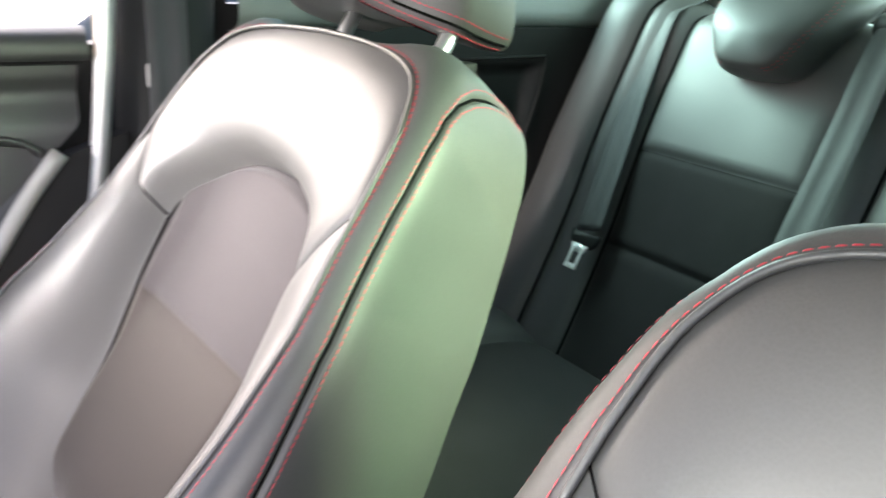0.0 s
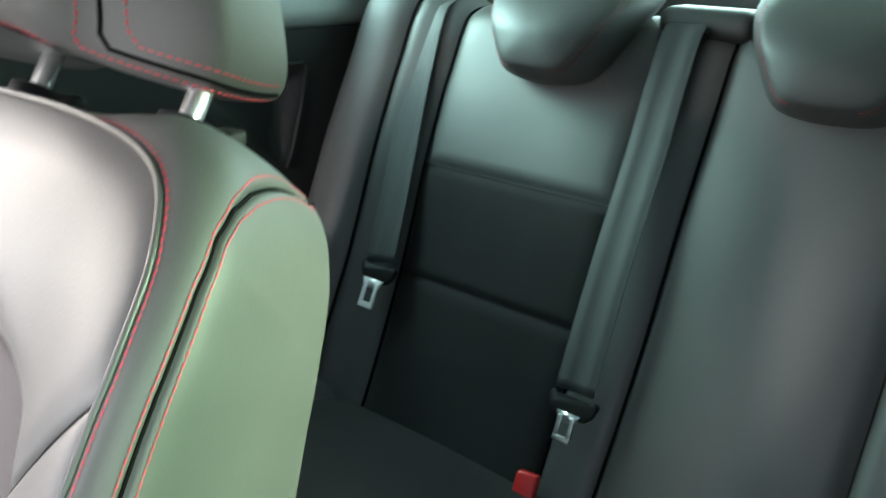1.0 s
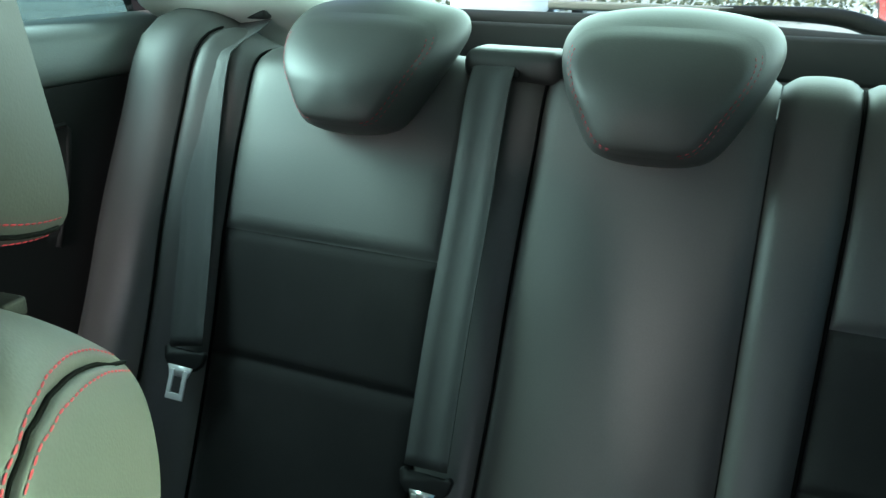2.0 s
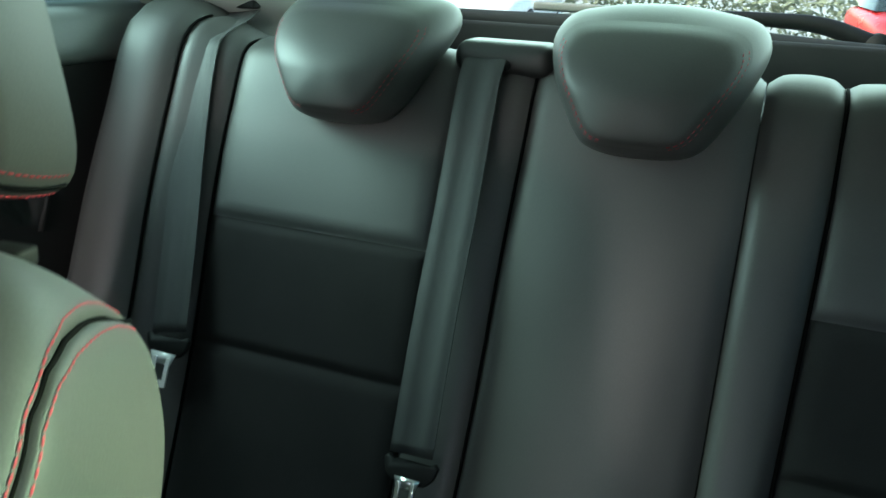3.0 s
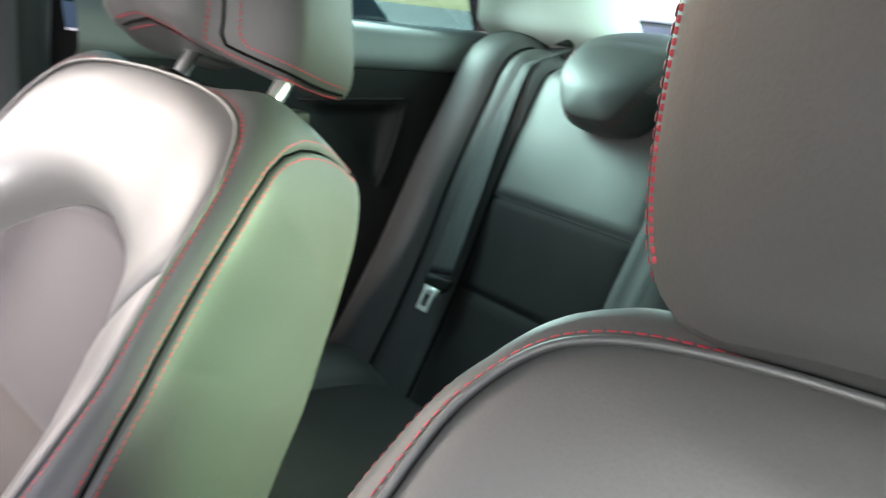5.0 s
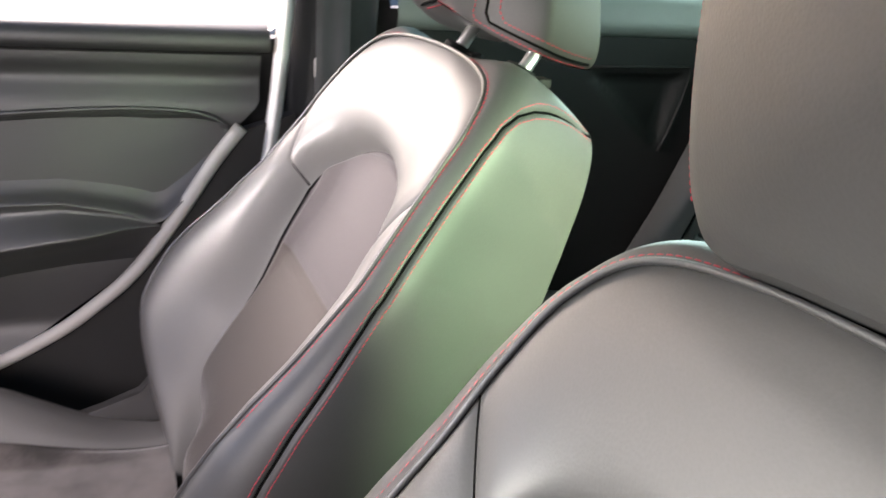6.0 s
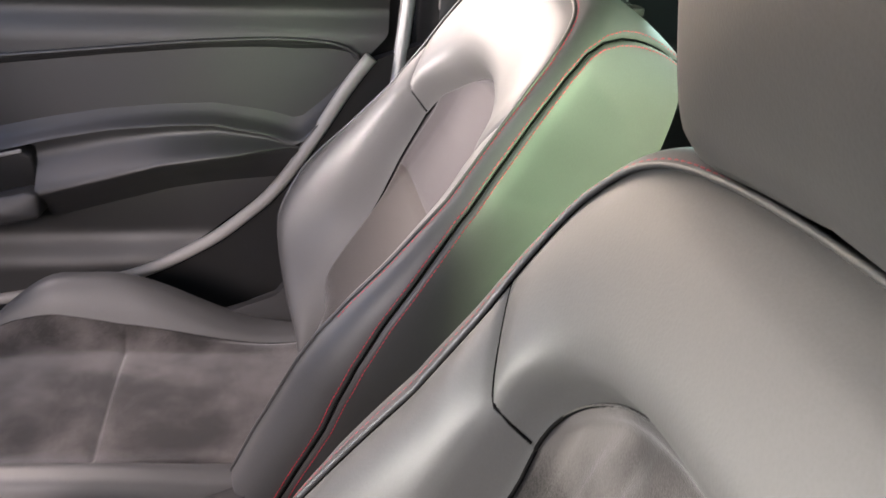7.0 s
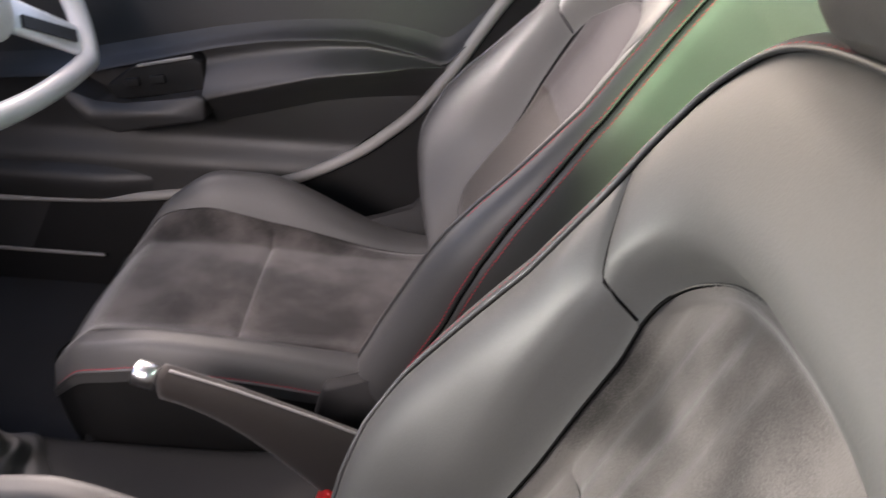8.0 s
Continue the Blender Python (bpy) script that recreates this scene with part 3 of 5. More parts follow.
def front_backrest(seat, mid_u, notch_v, edge_v, cloth):
    """notch_v, edge_v: heights of the shoulder seam's inner and outer ends, on the +x and the -x side."""
    lip = 0.017 if TIP[0] else 0.010     # how far the leather turns in at the insert
    body = bmesh.new()
    # back shell
    rear = [rear_of(k) for k in range(NS)]
    grid(body, lambda k, t: loc(rear[k][0] * (1 - t), rear[k][1] * (1 - t) + 0.28 * t, rear[k][2] - 0.03 * math.sin(t * math.pi / 2)), range(NS), even(8, 0, 0.999))
    back = part("backrest", body, LEATHER, seat, "black leather backrest with red stitching")
    ks = range(NS)
    # band between the front piping and the side seam, over the top
    bm = bmesh.new()
    grid(bm, lambda k, t: side_at(k, t * seam_q(k)), ks, [0, 0.03, 0.08, 0.16, 0.28, 0.42, 0.56, 0.68, 0.78, 0.85, 0.90, 0.94, 0.97, 0.985, 1])
    part("side_band", bm, LEATHER, back)
    # side panels
    first = [k for k in ks if seam_q(k) < 0.999 and k < NS // 2]
    for flip in (0, 1):
        rows = [NS - 1 - k for k in first] if flip else first
        rows = rows + [rows[-1] + (-1 if flip else 1)]
        bm = bmesh.new()
        grid(bm, lambda k, t: side_at(k, seam_q(k) + (1 - seam_q(k)) * t), rows, [0, 0.005, 0.011, 0.018, 0.027, 0.045, 0.08, 0.13, 0.2, 0.28, 0.38, 0.5, 0.62, 0.74, 0.84, 0.92, 0.97, 1])
        part("side_panel", bm, LEATHER, back)
        bm = bmesh.new()
        line = beside_seam(rows, 0.0)
        axis = [loc(0, min(0.47, (p.y * UPV.y + p.z * UPV.z) * 0.85 + 0.02), -0.09) for p in line]
        tube(bm, [p + (p - a).normalized() * 0.0013 for p, a in zip(line, axis)], 0.0012, 6)
        part("side_seam", bm, GROOVE_SHADE, back, "sewn seam, its groove's shade laid in black")
        for off in (-0.0050, 0.0053):
            bm = bmesh.new()
            line = beside_seam(rows, off)
            axis = [loc(0, min(0.47, (p.y * UPV.y + p.z * UPV.z) * 0.85 + 0.02), -0.09) for p in line]
            normals = [(p - a).normalized() for p, a in zip(line, axis)]
            stitches(bm, [p + n * 0.0006 for p, n in zip(line, normals)], normals)
            tagged(part("side_stitching", bm, THREAD, back, "red seam stitching", join=False), kind="stuff")
    # piping along the front edge, and its stitching
    bm = bmesh.new()
    tube(bm, [loc(u, v, w + 0.0006) for u, v, w in FRONT], 0.0021, 8)
    part("piping", bm, PIPING, back, "leather piping round the front")
    bm = bmesh.new()
    line, normals = [], []
    for k in [k for k in ks if FRONT[k][1] > 0.22]:
        a = side_at(k, 0.003)
        n = (a - loc(FRONT[k][0] * 0.85, FRONT[k][1] * 0.9, FRONT[k][2] - 0.06)).normalized()
        line.append(a + n * 0.0005)
        normals.append(n)
    stitches(bm, line, normals)
    tagged(part("edge_stitching", bm, THREAD, back, "red edge stitching", join=False), kind="stuff")
    def arch(t):
        ang = t * math.pi
        c, q = math.cos(ang), math.sin(ang)
        base = notch_v[0] + (notch_v[1] - notch_v[0]) * (1 - c) / 2
        return mid_u + ARCH[0] * math.copysign(abs(c) ** (2 / ARCH[2]), c), base + (ARCH[1] - base) * max(0, q) ** (2 / ARCH[2])

    # suede middle, in an upper and a lower piece
    for name, v0, v1 in (("lower_insert", -0.06, 0.298), ("upper_insert", 0.298, ARCH[1])):
        bm = bmesh.new()

        def suede(ang, t):
            side = math.copysign(1, math.cos(ang))
            low = Vector((mid_u + math.cos(ang) * inner_half(v0, side), v0))
            top = Vector(arch(ang / math.pi)) if v0 > 0 else Vector((mid_u + math.cos(ang) * inner_half(v1, side), v1))
            u, v = low.lerp(top, t)
            if v0 < 0:
                u = mid_u + math.cos(ang) * inner_half(v, side)
            u = max(u, 0.014 - interp(v, WIDE) * tip_width(v))
            d = 0.006 + (lip - 0.005) * math.exp(-((1 - abs(math.cos(ang))) * 0.124 / 0.008) ** 2)
            if v0 > 0:
                d = max(d, (lip - 0.001) * math.exp(-((1 - t) * (top - low).length / 0.008) ** 2))
            d = max(d, 0.006 + 0.004 * math.exp(-(abs(v - 0.298) / 0.004) ** 2))
            d += 0.06 * TIP[0] * smooth(0.08, -0.05, v)
            if not TIP[0]:    # sunk deeper, with soft creases that run up it
                inside = smooth(0.0, 0.3, 1 - abs(math.cos(ang))) * smooth(1.0, 0.8, t)
                d += 0.011 * smooth(0.0, 0.05, 1 - abs(math.cos(ang))) * (smooth(1.0, 0.93, t) if v0 > 0 else 1)
                d += 0.0022 * inside * math.sin(u * 190 + 9 * v + 1.5 * math.sin(v * 21))
            return loc(u, v, face_w(u, v) - d + 0.002)

        ts = edged(24, 0.04) if v0 < 0 else [1 - (1 - k / 30) ** 1.6 for k in range(31)]
        grid(bm, suede, even(40, 0, math.pi), ts)
        part(name, bm, cloth[1] if v0 > 0 else cloth[0], back, "dark suede insert")
    # side bolsters
    foot = RIGHT[0][1]
    ends = []
    for s, top_in, top_out in ((1, notch_v[0], edge_v[0]), (-1, notch_v[1], edge_v[1])):
        bm = bmesh.new()
        side = FRONT if s > 0 else [(-u, v, w) for u, v, w in reversed(FRONT)]
        half = [p for p in side[: NS // 2 + 1] if p[1] <= top_out]
        ends.append(len(half) - 1)

        def bolster(a, t):
            k = t * (len(half) - 1)
            i = min(int(k), len(half) - 2)
            o = Vector(half[i]).lerp(Vector(half[i + 1]), k - i)
            vi = foot + (top_in - foot) * t
            i_uv = Vector((min(inner_half(vi, s) + s * mid_u, o.x - 0.012), vi))
            u, v = i_uv.x + (o.x - i_uv.x) * a, i_uv.y + (o.y - i_uv.y) * a
            d = max((lip - 0.001) * math.exp(-(a * 0.11 / 0.012) ** 2), 0.003 * math.exp(-((1 - t) * 0.5 / 0.004) ** 2))
            if a > 0.5:
                d = max(0.0025 * math.exp(-((1 - a) * 0.11 / 0.006) ** 2), 0.003 * math.exp(-((1 - t) * 0.5 / 0.004) ** 2))
            puff = (0.002 if s > 0 and TIP[0] else 0.007) * math.sin(math.pi * a) if 0 < a < 1 else 0
            return loc(s * u, v, face_w(s * u, v) - d + puff * smooth(0, 0.1, t) * smooth(1.0, 0.93, t))

        grid(bm, bolster, edged(16, 0.08), edged(44, 0.02))
        part("side_bolster", bm, LEATHER, back)
        bm = bmesh.new()
        tube(bm, [bolster(0.0, t) + FWV * 0.001 for t in even(60, 0.40 if TIP[0] and s < 0 else 0.02, 1)], 0.0014, 6)
        part("insert_seam", bm, GROOVE_SHADE, back, "sewn seam, its groove's shade laid in black")
    # the yoke over the arch
    outer = FRONT[ends[0]: NS - ends[1]]
    n = len(outer)

    bm = bmesh.new()

    def yoke(t, a):
        k = t * (n - 1)
        i = min(int(k), n - 2)
        o = Vector(outer[i]).lerp(Vector(outer[i + 1]), k - i)
        iu, iv = arch(t)
        u, v = iu + (o.x - iu) * a, iv + (o.y - iv) * a
        d = lip * math.exp(-(a * 0.1 / 0.013) ** 2) + 0.0025 * math.exp(-((1 - a) * 0.1 / 0.006) ** 2)
        d = max(d, seam_dip(t, 0.6, 0.003, 0.004))
        return loc(u, v, face_w(u, v) - d + 0.003 * math.sin(math.pi * a) * smooth(0, 0.06, min(t, 1 - t)))

    grid(bm, yoke, edged(72, 0.02), edged(16, 0.08))
    part("yoke", bm, LEATHER, back, "smooth leather shoulder panel")
    # shade in the crease over the arch, as a black tube
    bm = bmesh.new()
    tube(bm, [yoke(t, 0.0) + FWV * 0.001 for t in even(80)], 0.0014, 6)
    part("insert_seam", bm, GROOVE_SHADE, back, "sewn seam, its groove's shade laid in black")
    for t in (0.0, 1.0):
        bm = bmesh.new()
        tube(bm, [yoke(t, a) - FWV * 0.0002 for a in even(14, 0.03, 1)], 0.0011, 6)
        part("shoulder_seam", bm, GROOVE_SHADE, back, "sewn seam, its groove's shade laid in black")
    return back


HEAD = [(0.0, 0.014), (0.07, 0.010), (0.112, 0.006), (0.134, 0.014), (0.143, 0.040), (0.140, 0.09), (0.130, 0.14), (0.118, 0.175), (0.095, 0.194), (0.06, 0.201), (0, 0.203)]


def front_headrest(seat, v0, mid_u, post_u, taper):
    """v0: how high its lower edge stands along the backrest; taper: how much narrower its front face is."""
    whole = HEAD + [(-a, b) for a, b in reversed(HEAD[1:-1])]
    n = 120
    pts = curve([(*p, 0) for p in whole] + [(*whole[0], 0)], n + 1)[:-1]
    c = Vector((0, 0.1, 0))

    def place(p, w):
        # narrower and a little higher towards the back
        k = (0.045 - w) / 0.14
        near = smooth(-0.012, 0.045, w)
        return loc(mid_u - 0.05 * taper * near + p.x * (1 - 0.14 * k - taper * near), v0 + 0.004 + p.y * (1 - 0.10 * k) + 0.026 * k, w - (0.4 + 0.4 * smooth(0.10, 0.0, p.y)) * p.x * p.x + 0.58 * (p.y - 0.075))

    def front(k, t):
        return place(c.lerp(pts[k], t), 0.045 + 0.014 * (1 - t ** 2.6) - 0.006 * smooth(0.9, 1.0, t) ** 2)

    def rim(k, q):
        d = (pts[k] - c).normalized()
        swell = 1 - (1 - q / 0.4) ** 2 if q < 0.4 else 1 - ((q - 0.4) / 0.6) ** 2
        return place(pts[k] + d * (0.004 + 0.011 * abs(d.x)) * swell, 0.039 - 0.125 * q)

    def back(k, t):
        return place(c.lerp(pts[k], t), -0.086 - 0.012 * (1 - t ** 2.4))

    def sheet(f, vals):
        bm = bmesh.new()
        grid(bm, f, range(n), vals, closed=True)
        return bm

    rest = part("headrest", sheet(front, [0.001] + even(14, 0.08, 1)), LEATHER, seat, "black leather headrest with red stitching")
    part("headrest_side", sheet(rim, even(28)), LEATHER, rest)
    part("headrest_back", sheet(back, [0.001] + even(10, 0.1, 1)), LEATHER, rest)
    rows = [k for k in range(n) if pts[k].y > (0.009 if taper else 0.0165)]
    cut = next(j for j in range(len(rows)) if j + 1 == len(rows) or rows[j + 1] != rows[j] + 1)
    rows = rows[cut + 1:] + rows[:cut + 1]
    if not taper:
        bm = bmesh.new()
        stitches(bm, [front(k, 0.972) + FWV * 0.0008 for k in rows], [FWV for k in rows], 0.0024, 0.0010, 0.0022)
        tagged(part("headrest_stitching", bm, THREAD, rest, "red seam stitching", join=False), kind="stuff")
    # the side seam comes down the front crease and runs back along the lower edge, a row of stitches on both sides of it

    def seam_line(q, low):
        path = [(rows[low], b) for b in even(16, 0.93, q + 0.03)] + [(k, q) for k in rows[low + 1:len(rows) - low - 1]] + [(rows[-1 - low], b) for b in even(16, q + 0.03, 0.93)]
        line, normals = [], []
        for k, b in path:
            d = (pts[k] - c).normalized()
            nn = loc(d.x, d.y, 0.15).normalized()
            line.append(rim(k, b) + nn * 0.0008)
            normals.append(nn)
        return line, normals

    for q, low in ((0.015, 0), (0.135, 2)):
        bm = bmesh.new()
        stitches(bm, *seam_line(q, low))
        tagged(part("headrest_stitching", bm, THREAD, rest, "red seam stitching", join=False), kind="stuff")
    bm = bmesh.new()
    tube(bm, seam_line(0.075, 1)[0], 0.0014, 6)
    part("headrest_seam", bm, GROOVE_SHADE, rest)
    for s in (1, -1):
        bm = bmesh.new()
        tube(bm, [loc(post_u + s * 0.080, 0.53, -0.070), loc(post_u + s * 0.080, v0 + 0.06, -0.070)], 0.0075, 14)
        part("headrest_post", bm, CHROME, seat, "polished steel headrest post")
        bm = bmesh.new()
        tube(bm, [loc(post_u + s * 0.080, v, -0.070) for v in (0.575, 0.606, 0.611, 0.613)], lambda t: 0.019 - 0.007 * smooth(0.6, 1, t), 20)
        box(bm, (0.020, 0.014, 0.009), loc(post_u + s * 0.080 + 0.026, 0.608, -0.078), 0.002)
        part("post_collar", bm, PLASTIC, seat, "black plastic post collar")


def front_cushion(seat, lift):
    """lift: how much higher the cushion stands than the backrest's foot."""
    YB = 0.04     # under the backrest

    def half(y):
        return interp(y, [(-0.46, 0.150), (-0.445, 0.175), (-0.41, 0.200), (-0.35, 0.213), (-0.22, 0.220), (0.0, 0.205), (0.05, 0.19)])

    def top(x, y):
        a = min(1, abs(x) / half(y))
        z = 0.004 + 0.022 * smooth(0.0, -0.36, y) - 0.05 * smooth(-0.39, -0.47, y)
        ridge = smooth(0.52, 0.82, a) * ((0.075 if x < 0 else 0.026) * smooth(0.02, -0.24, y) * smooth(-0.46, -0.30, y) + 0.010)
        return z + ridge - 0.03 * smooth(0.88, 1.0, a) ** 1.5

    def put(x, y, z):
        return Vector((x - 0.016 - 0.2 * lift, y * (0.95 if y < 0 else 1), z - 0.050 + lift))

    # sides and nose
    bm = bmesh.new()
    rim = [(half(y), y) for y in even(40, YB, -0.445)]
    nose = [(half(-0.445) * math.cos(a), -0.445 - 0.018 * math.sin(a)) for a in even(16, 0.1, math.pi - 0.1)]
    ring = rim + nose + [(-x, y) for x, y in reversed(rim)]

    def wall(k, t):
        x, y = ring[k]
        out = 0.010 * math.sin(math.pi * min(1, t * 1.2))
        z0 = top(x, max(y, -0.46))
        return put(x * (1 + out * 3 - 0.08 * t), y - out * (1 if abs(x) < 0.16 else 0) + 0.03 * t, z0 + (-0.20 - z0) * t)

    grid(bm, wall, range(len(ring)), [0, 0.015, 0.03, 0.045, 0.06])
    body = part("cushion", bm, LEATHER, seat, "seat cushion with raised leather sides")
    # black valance carried up to the piping, for the shade under the bolster
    bm = bmesh.new()
    grid(bm, lambda k, t: wall(k, t) - Vector((0.004 if ring[k][0] > 0 else -0.004, 0, 0)), range(len(ring)), [0.05, 0.07, 0.14, 0.2, 0.35, 0.5, 0.75, 1])
    part("side_valance", bm, PLASTIC, body, "black plastic valance, carried up for the shade under the bolster")
    split = -0.215

    def inner(y):
        return interp(y, [(-0.46, 0.140), (-0.40, 0.150), (-0.2, 0.142), (0.03, 0.132)])

    for name, y0, y1 in (("cushion_insert", YB, split), ("thigh_insert", split, -0.445)):
        bm = bmesh.new()

        def mid(a, t):
            y = y0 + (y1 - y0) * t
            x = a * inner(y)
            d = max(seam_dip((a + 1) / 2, 0.3, 0.006, 0.007), 0.005 * math.exp(-(abs(y - split) / 0.005) ** 2))
            return put(x, y, top(x, y) - d + 0.008 * math.cos(a * math.pi / 2))

        grid(bm, mid, [2 * e - 1 for e in edged(20, 0.04)], edged(22, 0.03))
        part(name, bm, SUEDE, body, "worn dark suede with brushed marks")
    bm = bmesh.new()
    grid(bm, lambda a, t: put(a * (0.140 + 0.01 * t), -0.445 - 0.018 * t * math.sqrt(max(0, 1 - a * a)), top(a * 0.140, -0.445 - 0.015 * t)), even(20, -1, 1), even(5))
    part("cushion_nose", bm, LEATHER, body)
    for s in (1, -1):
        bm = bmesh.new()

        def bolster(a, t):
            y = YB + (-0.445 - YB) * t
            i, o = inner(y), half(y)
            x = i + (o - i) * a
            return put(s * x, y, top(s * x, y) - seam_dip(a, 0.09, 0.005, 0.006))

        grid(bm, bolster, edged(14, 0.07), edged(40, 0.02))
        part("cushion_bolster", bm, LEATHER, body)
        line, normals = [], []
        for y in even(60, YB, -0.435):
            x = half(y) * 0.985
            line.append(put(s * x, y, top(s * x, y) + 0.001))
            normals.append(Vector((s * 0.8, 0, 0.6)))
        bm = bmesh.new()
        tube(bm, [p + Vector((s * 0.002, 0, -0.002)) for p in line], 0.0022, 6)
        part("cushion_piping", bm, PIPING, body)
        bm = bmesh.new()
        stitches(bm, [p + Vector((0, 0, 0.0004)) for p in line], normals)
        tagged(part("cushion_stitching", bm, THREAD, body, "red seam stitching", join=False), kind="stuff")
    # base and runners
    bm = bmesh.new()
    box(bm, (0.36, 0.40, 0.09), (0, -0.20, -0.185), 0.02)
    for s in (1, -1):
        box(bm, (0.03, 0.5, 0.05), (s * 0.17, -0.18, -0.235), 0.006)
    part("seat_base", bm, PLASTIC, seat)
    for s in (1, -1):
        bm = bmesh.new()
        slab(bm, [(s * 0.20, y, z) for y, z in [(-0.10, -0.09), (0.05, -0.08), (0.10, -0.02), (0.09, 0.05), (0.05, 0.06), (0.01, 0.0), (-0.08, -0.02)]], (s * 0.02, 0, 0))
        bmesh.ops.bevel(bm, geom=list(bm.edges), offset=0.006, segments=2, profile=0.5, affect="EDGES")
        part("recliner_cover", bm, PLASTIC, seat, "black recliner cover")


def front_seat(at, turn, head, head_u, post_u, mid_u, arch, notch_v, edge_v, tip, band, suede, lift, label):
    TIP[0] = tip
    BAND[:] = band
    ARCH[:] = [*arch, mid_u, *notch_v]
    FRONT[:] = side_points(NS)
    seat = thing("front_seat")
    front_backrest(seat, mid_u, notch_v, edge_v, suede)
    front_headrest(seat, head, head_u, post_u, 0.36 * tip)
    front_cushion(seat, lift)
    seat.matrix_world = pose(*at, turn, 0, 5)
    tagged(seat, label, "car seat", "front seats")
    return seat


front_seat((-0.299, 0.1935, 0.431), 0, 0.616, -0.010, 0.030, -0.004, (0.140, 0.466, 2.1), (0.380, 0.372), (0.468, 0.452), 1.0, ([(0.0, 0.046), (0.18, 0.044), (0.30, 0.032), (0.40, 0.024)], [(-0.06, 0.16), (0.0, 0.20), (0.12, 0.19), (0.25, 0.13), (0.36, 0.09), (0.47, 0.092)], 0.21, [(0.28, 2.3), (0.42, 2.0)]), (SUEDE_WORN, SUEDE_SMOOTH), 0.0, "black leather driver's seat with suede insert and red stitching")
front_seat((0.397, 0.2083, 0.3926), 4.4, 0.582, 0.000, 0.000, 0.003, (0.136, 0.482, 2.6), (0.415, 0.405), (0.470, 0.470), 0.0, ([(0.0, 0.010), (0.10, 0.014), (0.20, 0.026), (0.29, 0.042), (0.38, 0.042), (0.46, 0.034), (0.55, 0.016)], [(0.0, 0.20), (0.30, 0.17), (0.47, 0.12)], 0.20, [(0.0, 3.0), (0.40, 2.6)]), (SUEDE, SUEDE), 0.080, "black leather passenger's seat with its headrest pushed down")

# ---- rear bench ----
BACK = curve([(0.90, 0.33, 0), (0.955, 0.42, 0), (1.053, 0.604, 0), (1.113, 0.744, 0), (1.168, 0.856, 0), (1.192, 0.908, 0), (1.208, 0.931, 0), (1.232, 0.941, 0), (1.265, 0.942, 0), (1.29, 0.935, 0)], 241)
REAR_MID = -0.024


def back_at(s):
    """Place and outward normal on the backrest's side view, s from 0 at the foot to 1 behind the top."""
    k = min(max(s, 0), 1) * 240
    i = min(int(k), 239)
    p = BACK[i].lerp(BACK[i + 1], k - i)
    a, b = BACK[max(0, i - 3)], BACK[min(240, i + 4)]
    d = (b - a).normalized()
    return p, Vector((-d.y, d.x, 0))


def s_of(z):
    return min(range(150), key=lambda i: abs(BACK[i].y - z)) / 240


def crown(x):
    """How far the bench swells forward, across the car."""
    a = abs(x - REAR_MID)
    return 0.035 * smooth(0.49, 0.60, a) - 0.06 * smooth(0.62, 0.70, a) + 0.006 * smooth(0.12, 0.03, a) - 0.006 * math.exp(-((a - 0.34) / 0.1) ** 2)


def rear_panel(name, x0, x1, z0, z1, material, parent, label="", puff=0.006, lean0=0.0, lean1=0.0, nx=18, ns=40, seam=0.006):
    """A stitched panel of the bench; lean: how much each side moves outward towards the foot."""
    s0 = s_of(z0) if z0 is not None else 0.0
    s1 = s_of(z1) if z1 is not None else 1.0
    size = (x1 - x0)

    def f(a, t):
        s = s0 + (s1 - s0) * t
        p, n = back_at(s)
        foot = max(0, 1 - s / 0.75)
        xa, xb = x0 + lean0 * foot, x1 + lean1 * foot
        x = xa + (xb - xa) * a
        d = 0.0
        d = max(d, seam_dip(a, size, seam, 0.008))
        along = 0.66 * (s1 - s0)
        if z0 is not None:
            d = max(d, seam * math.exp(-(t * along / 0.006) ** 2))
        if z1 is not None:
            d = max(d, seam * math.exp(-((1 - t) * along / 0.006) ** 2))
        w = crown(x) + puff * math.sin(math.pi * a) ** 0.7 * (1 if 0 < a < 1 else 0) - d
        return (x, p.x + n.x * w, p.y + n.y * w)

    bm = bmesh.new()
    grid(bm, f, edged(nx, min(0.1, 0.012 / size)), edged(ns, 0.02))
    return part(name, bm, material, parent, label)


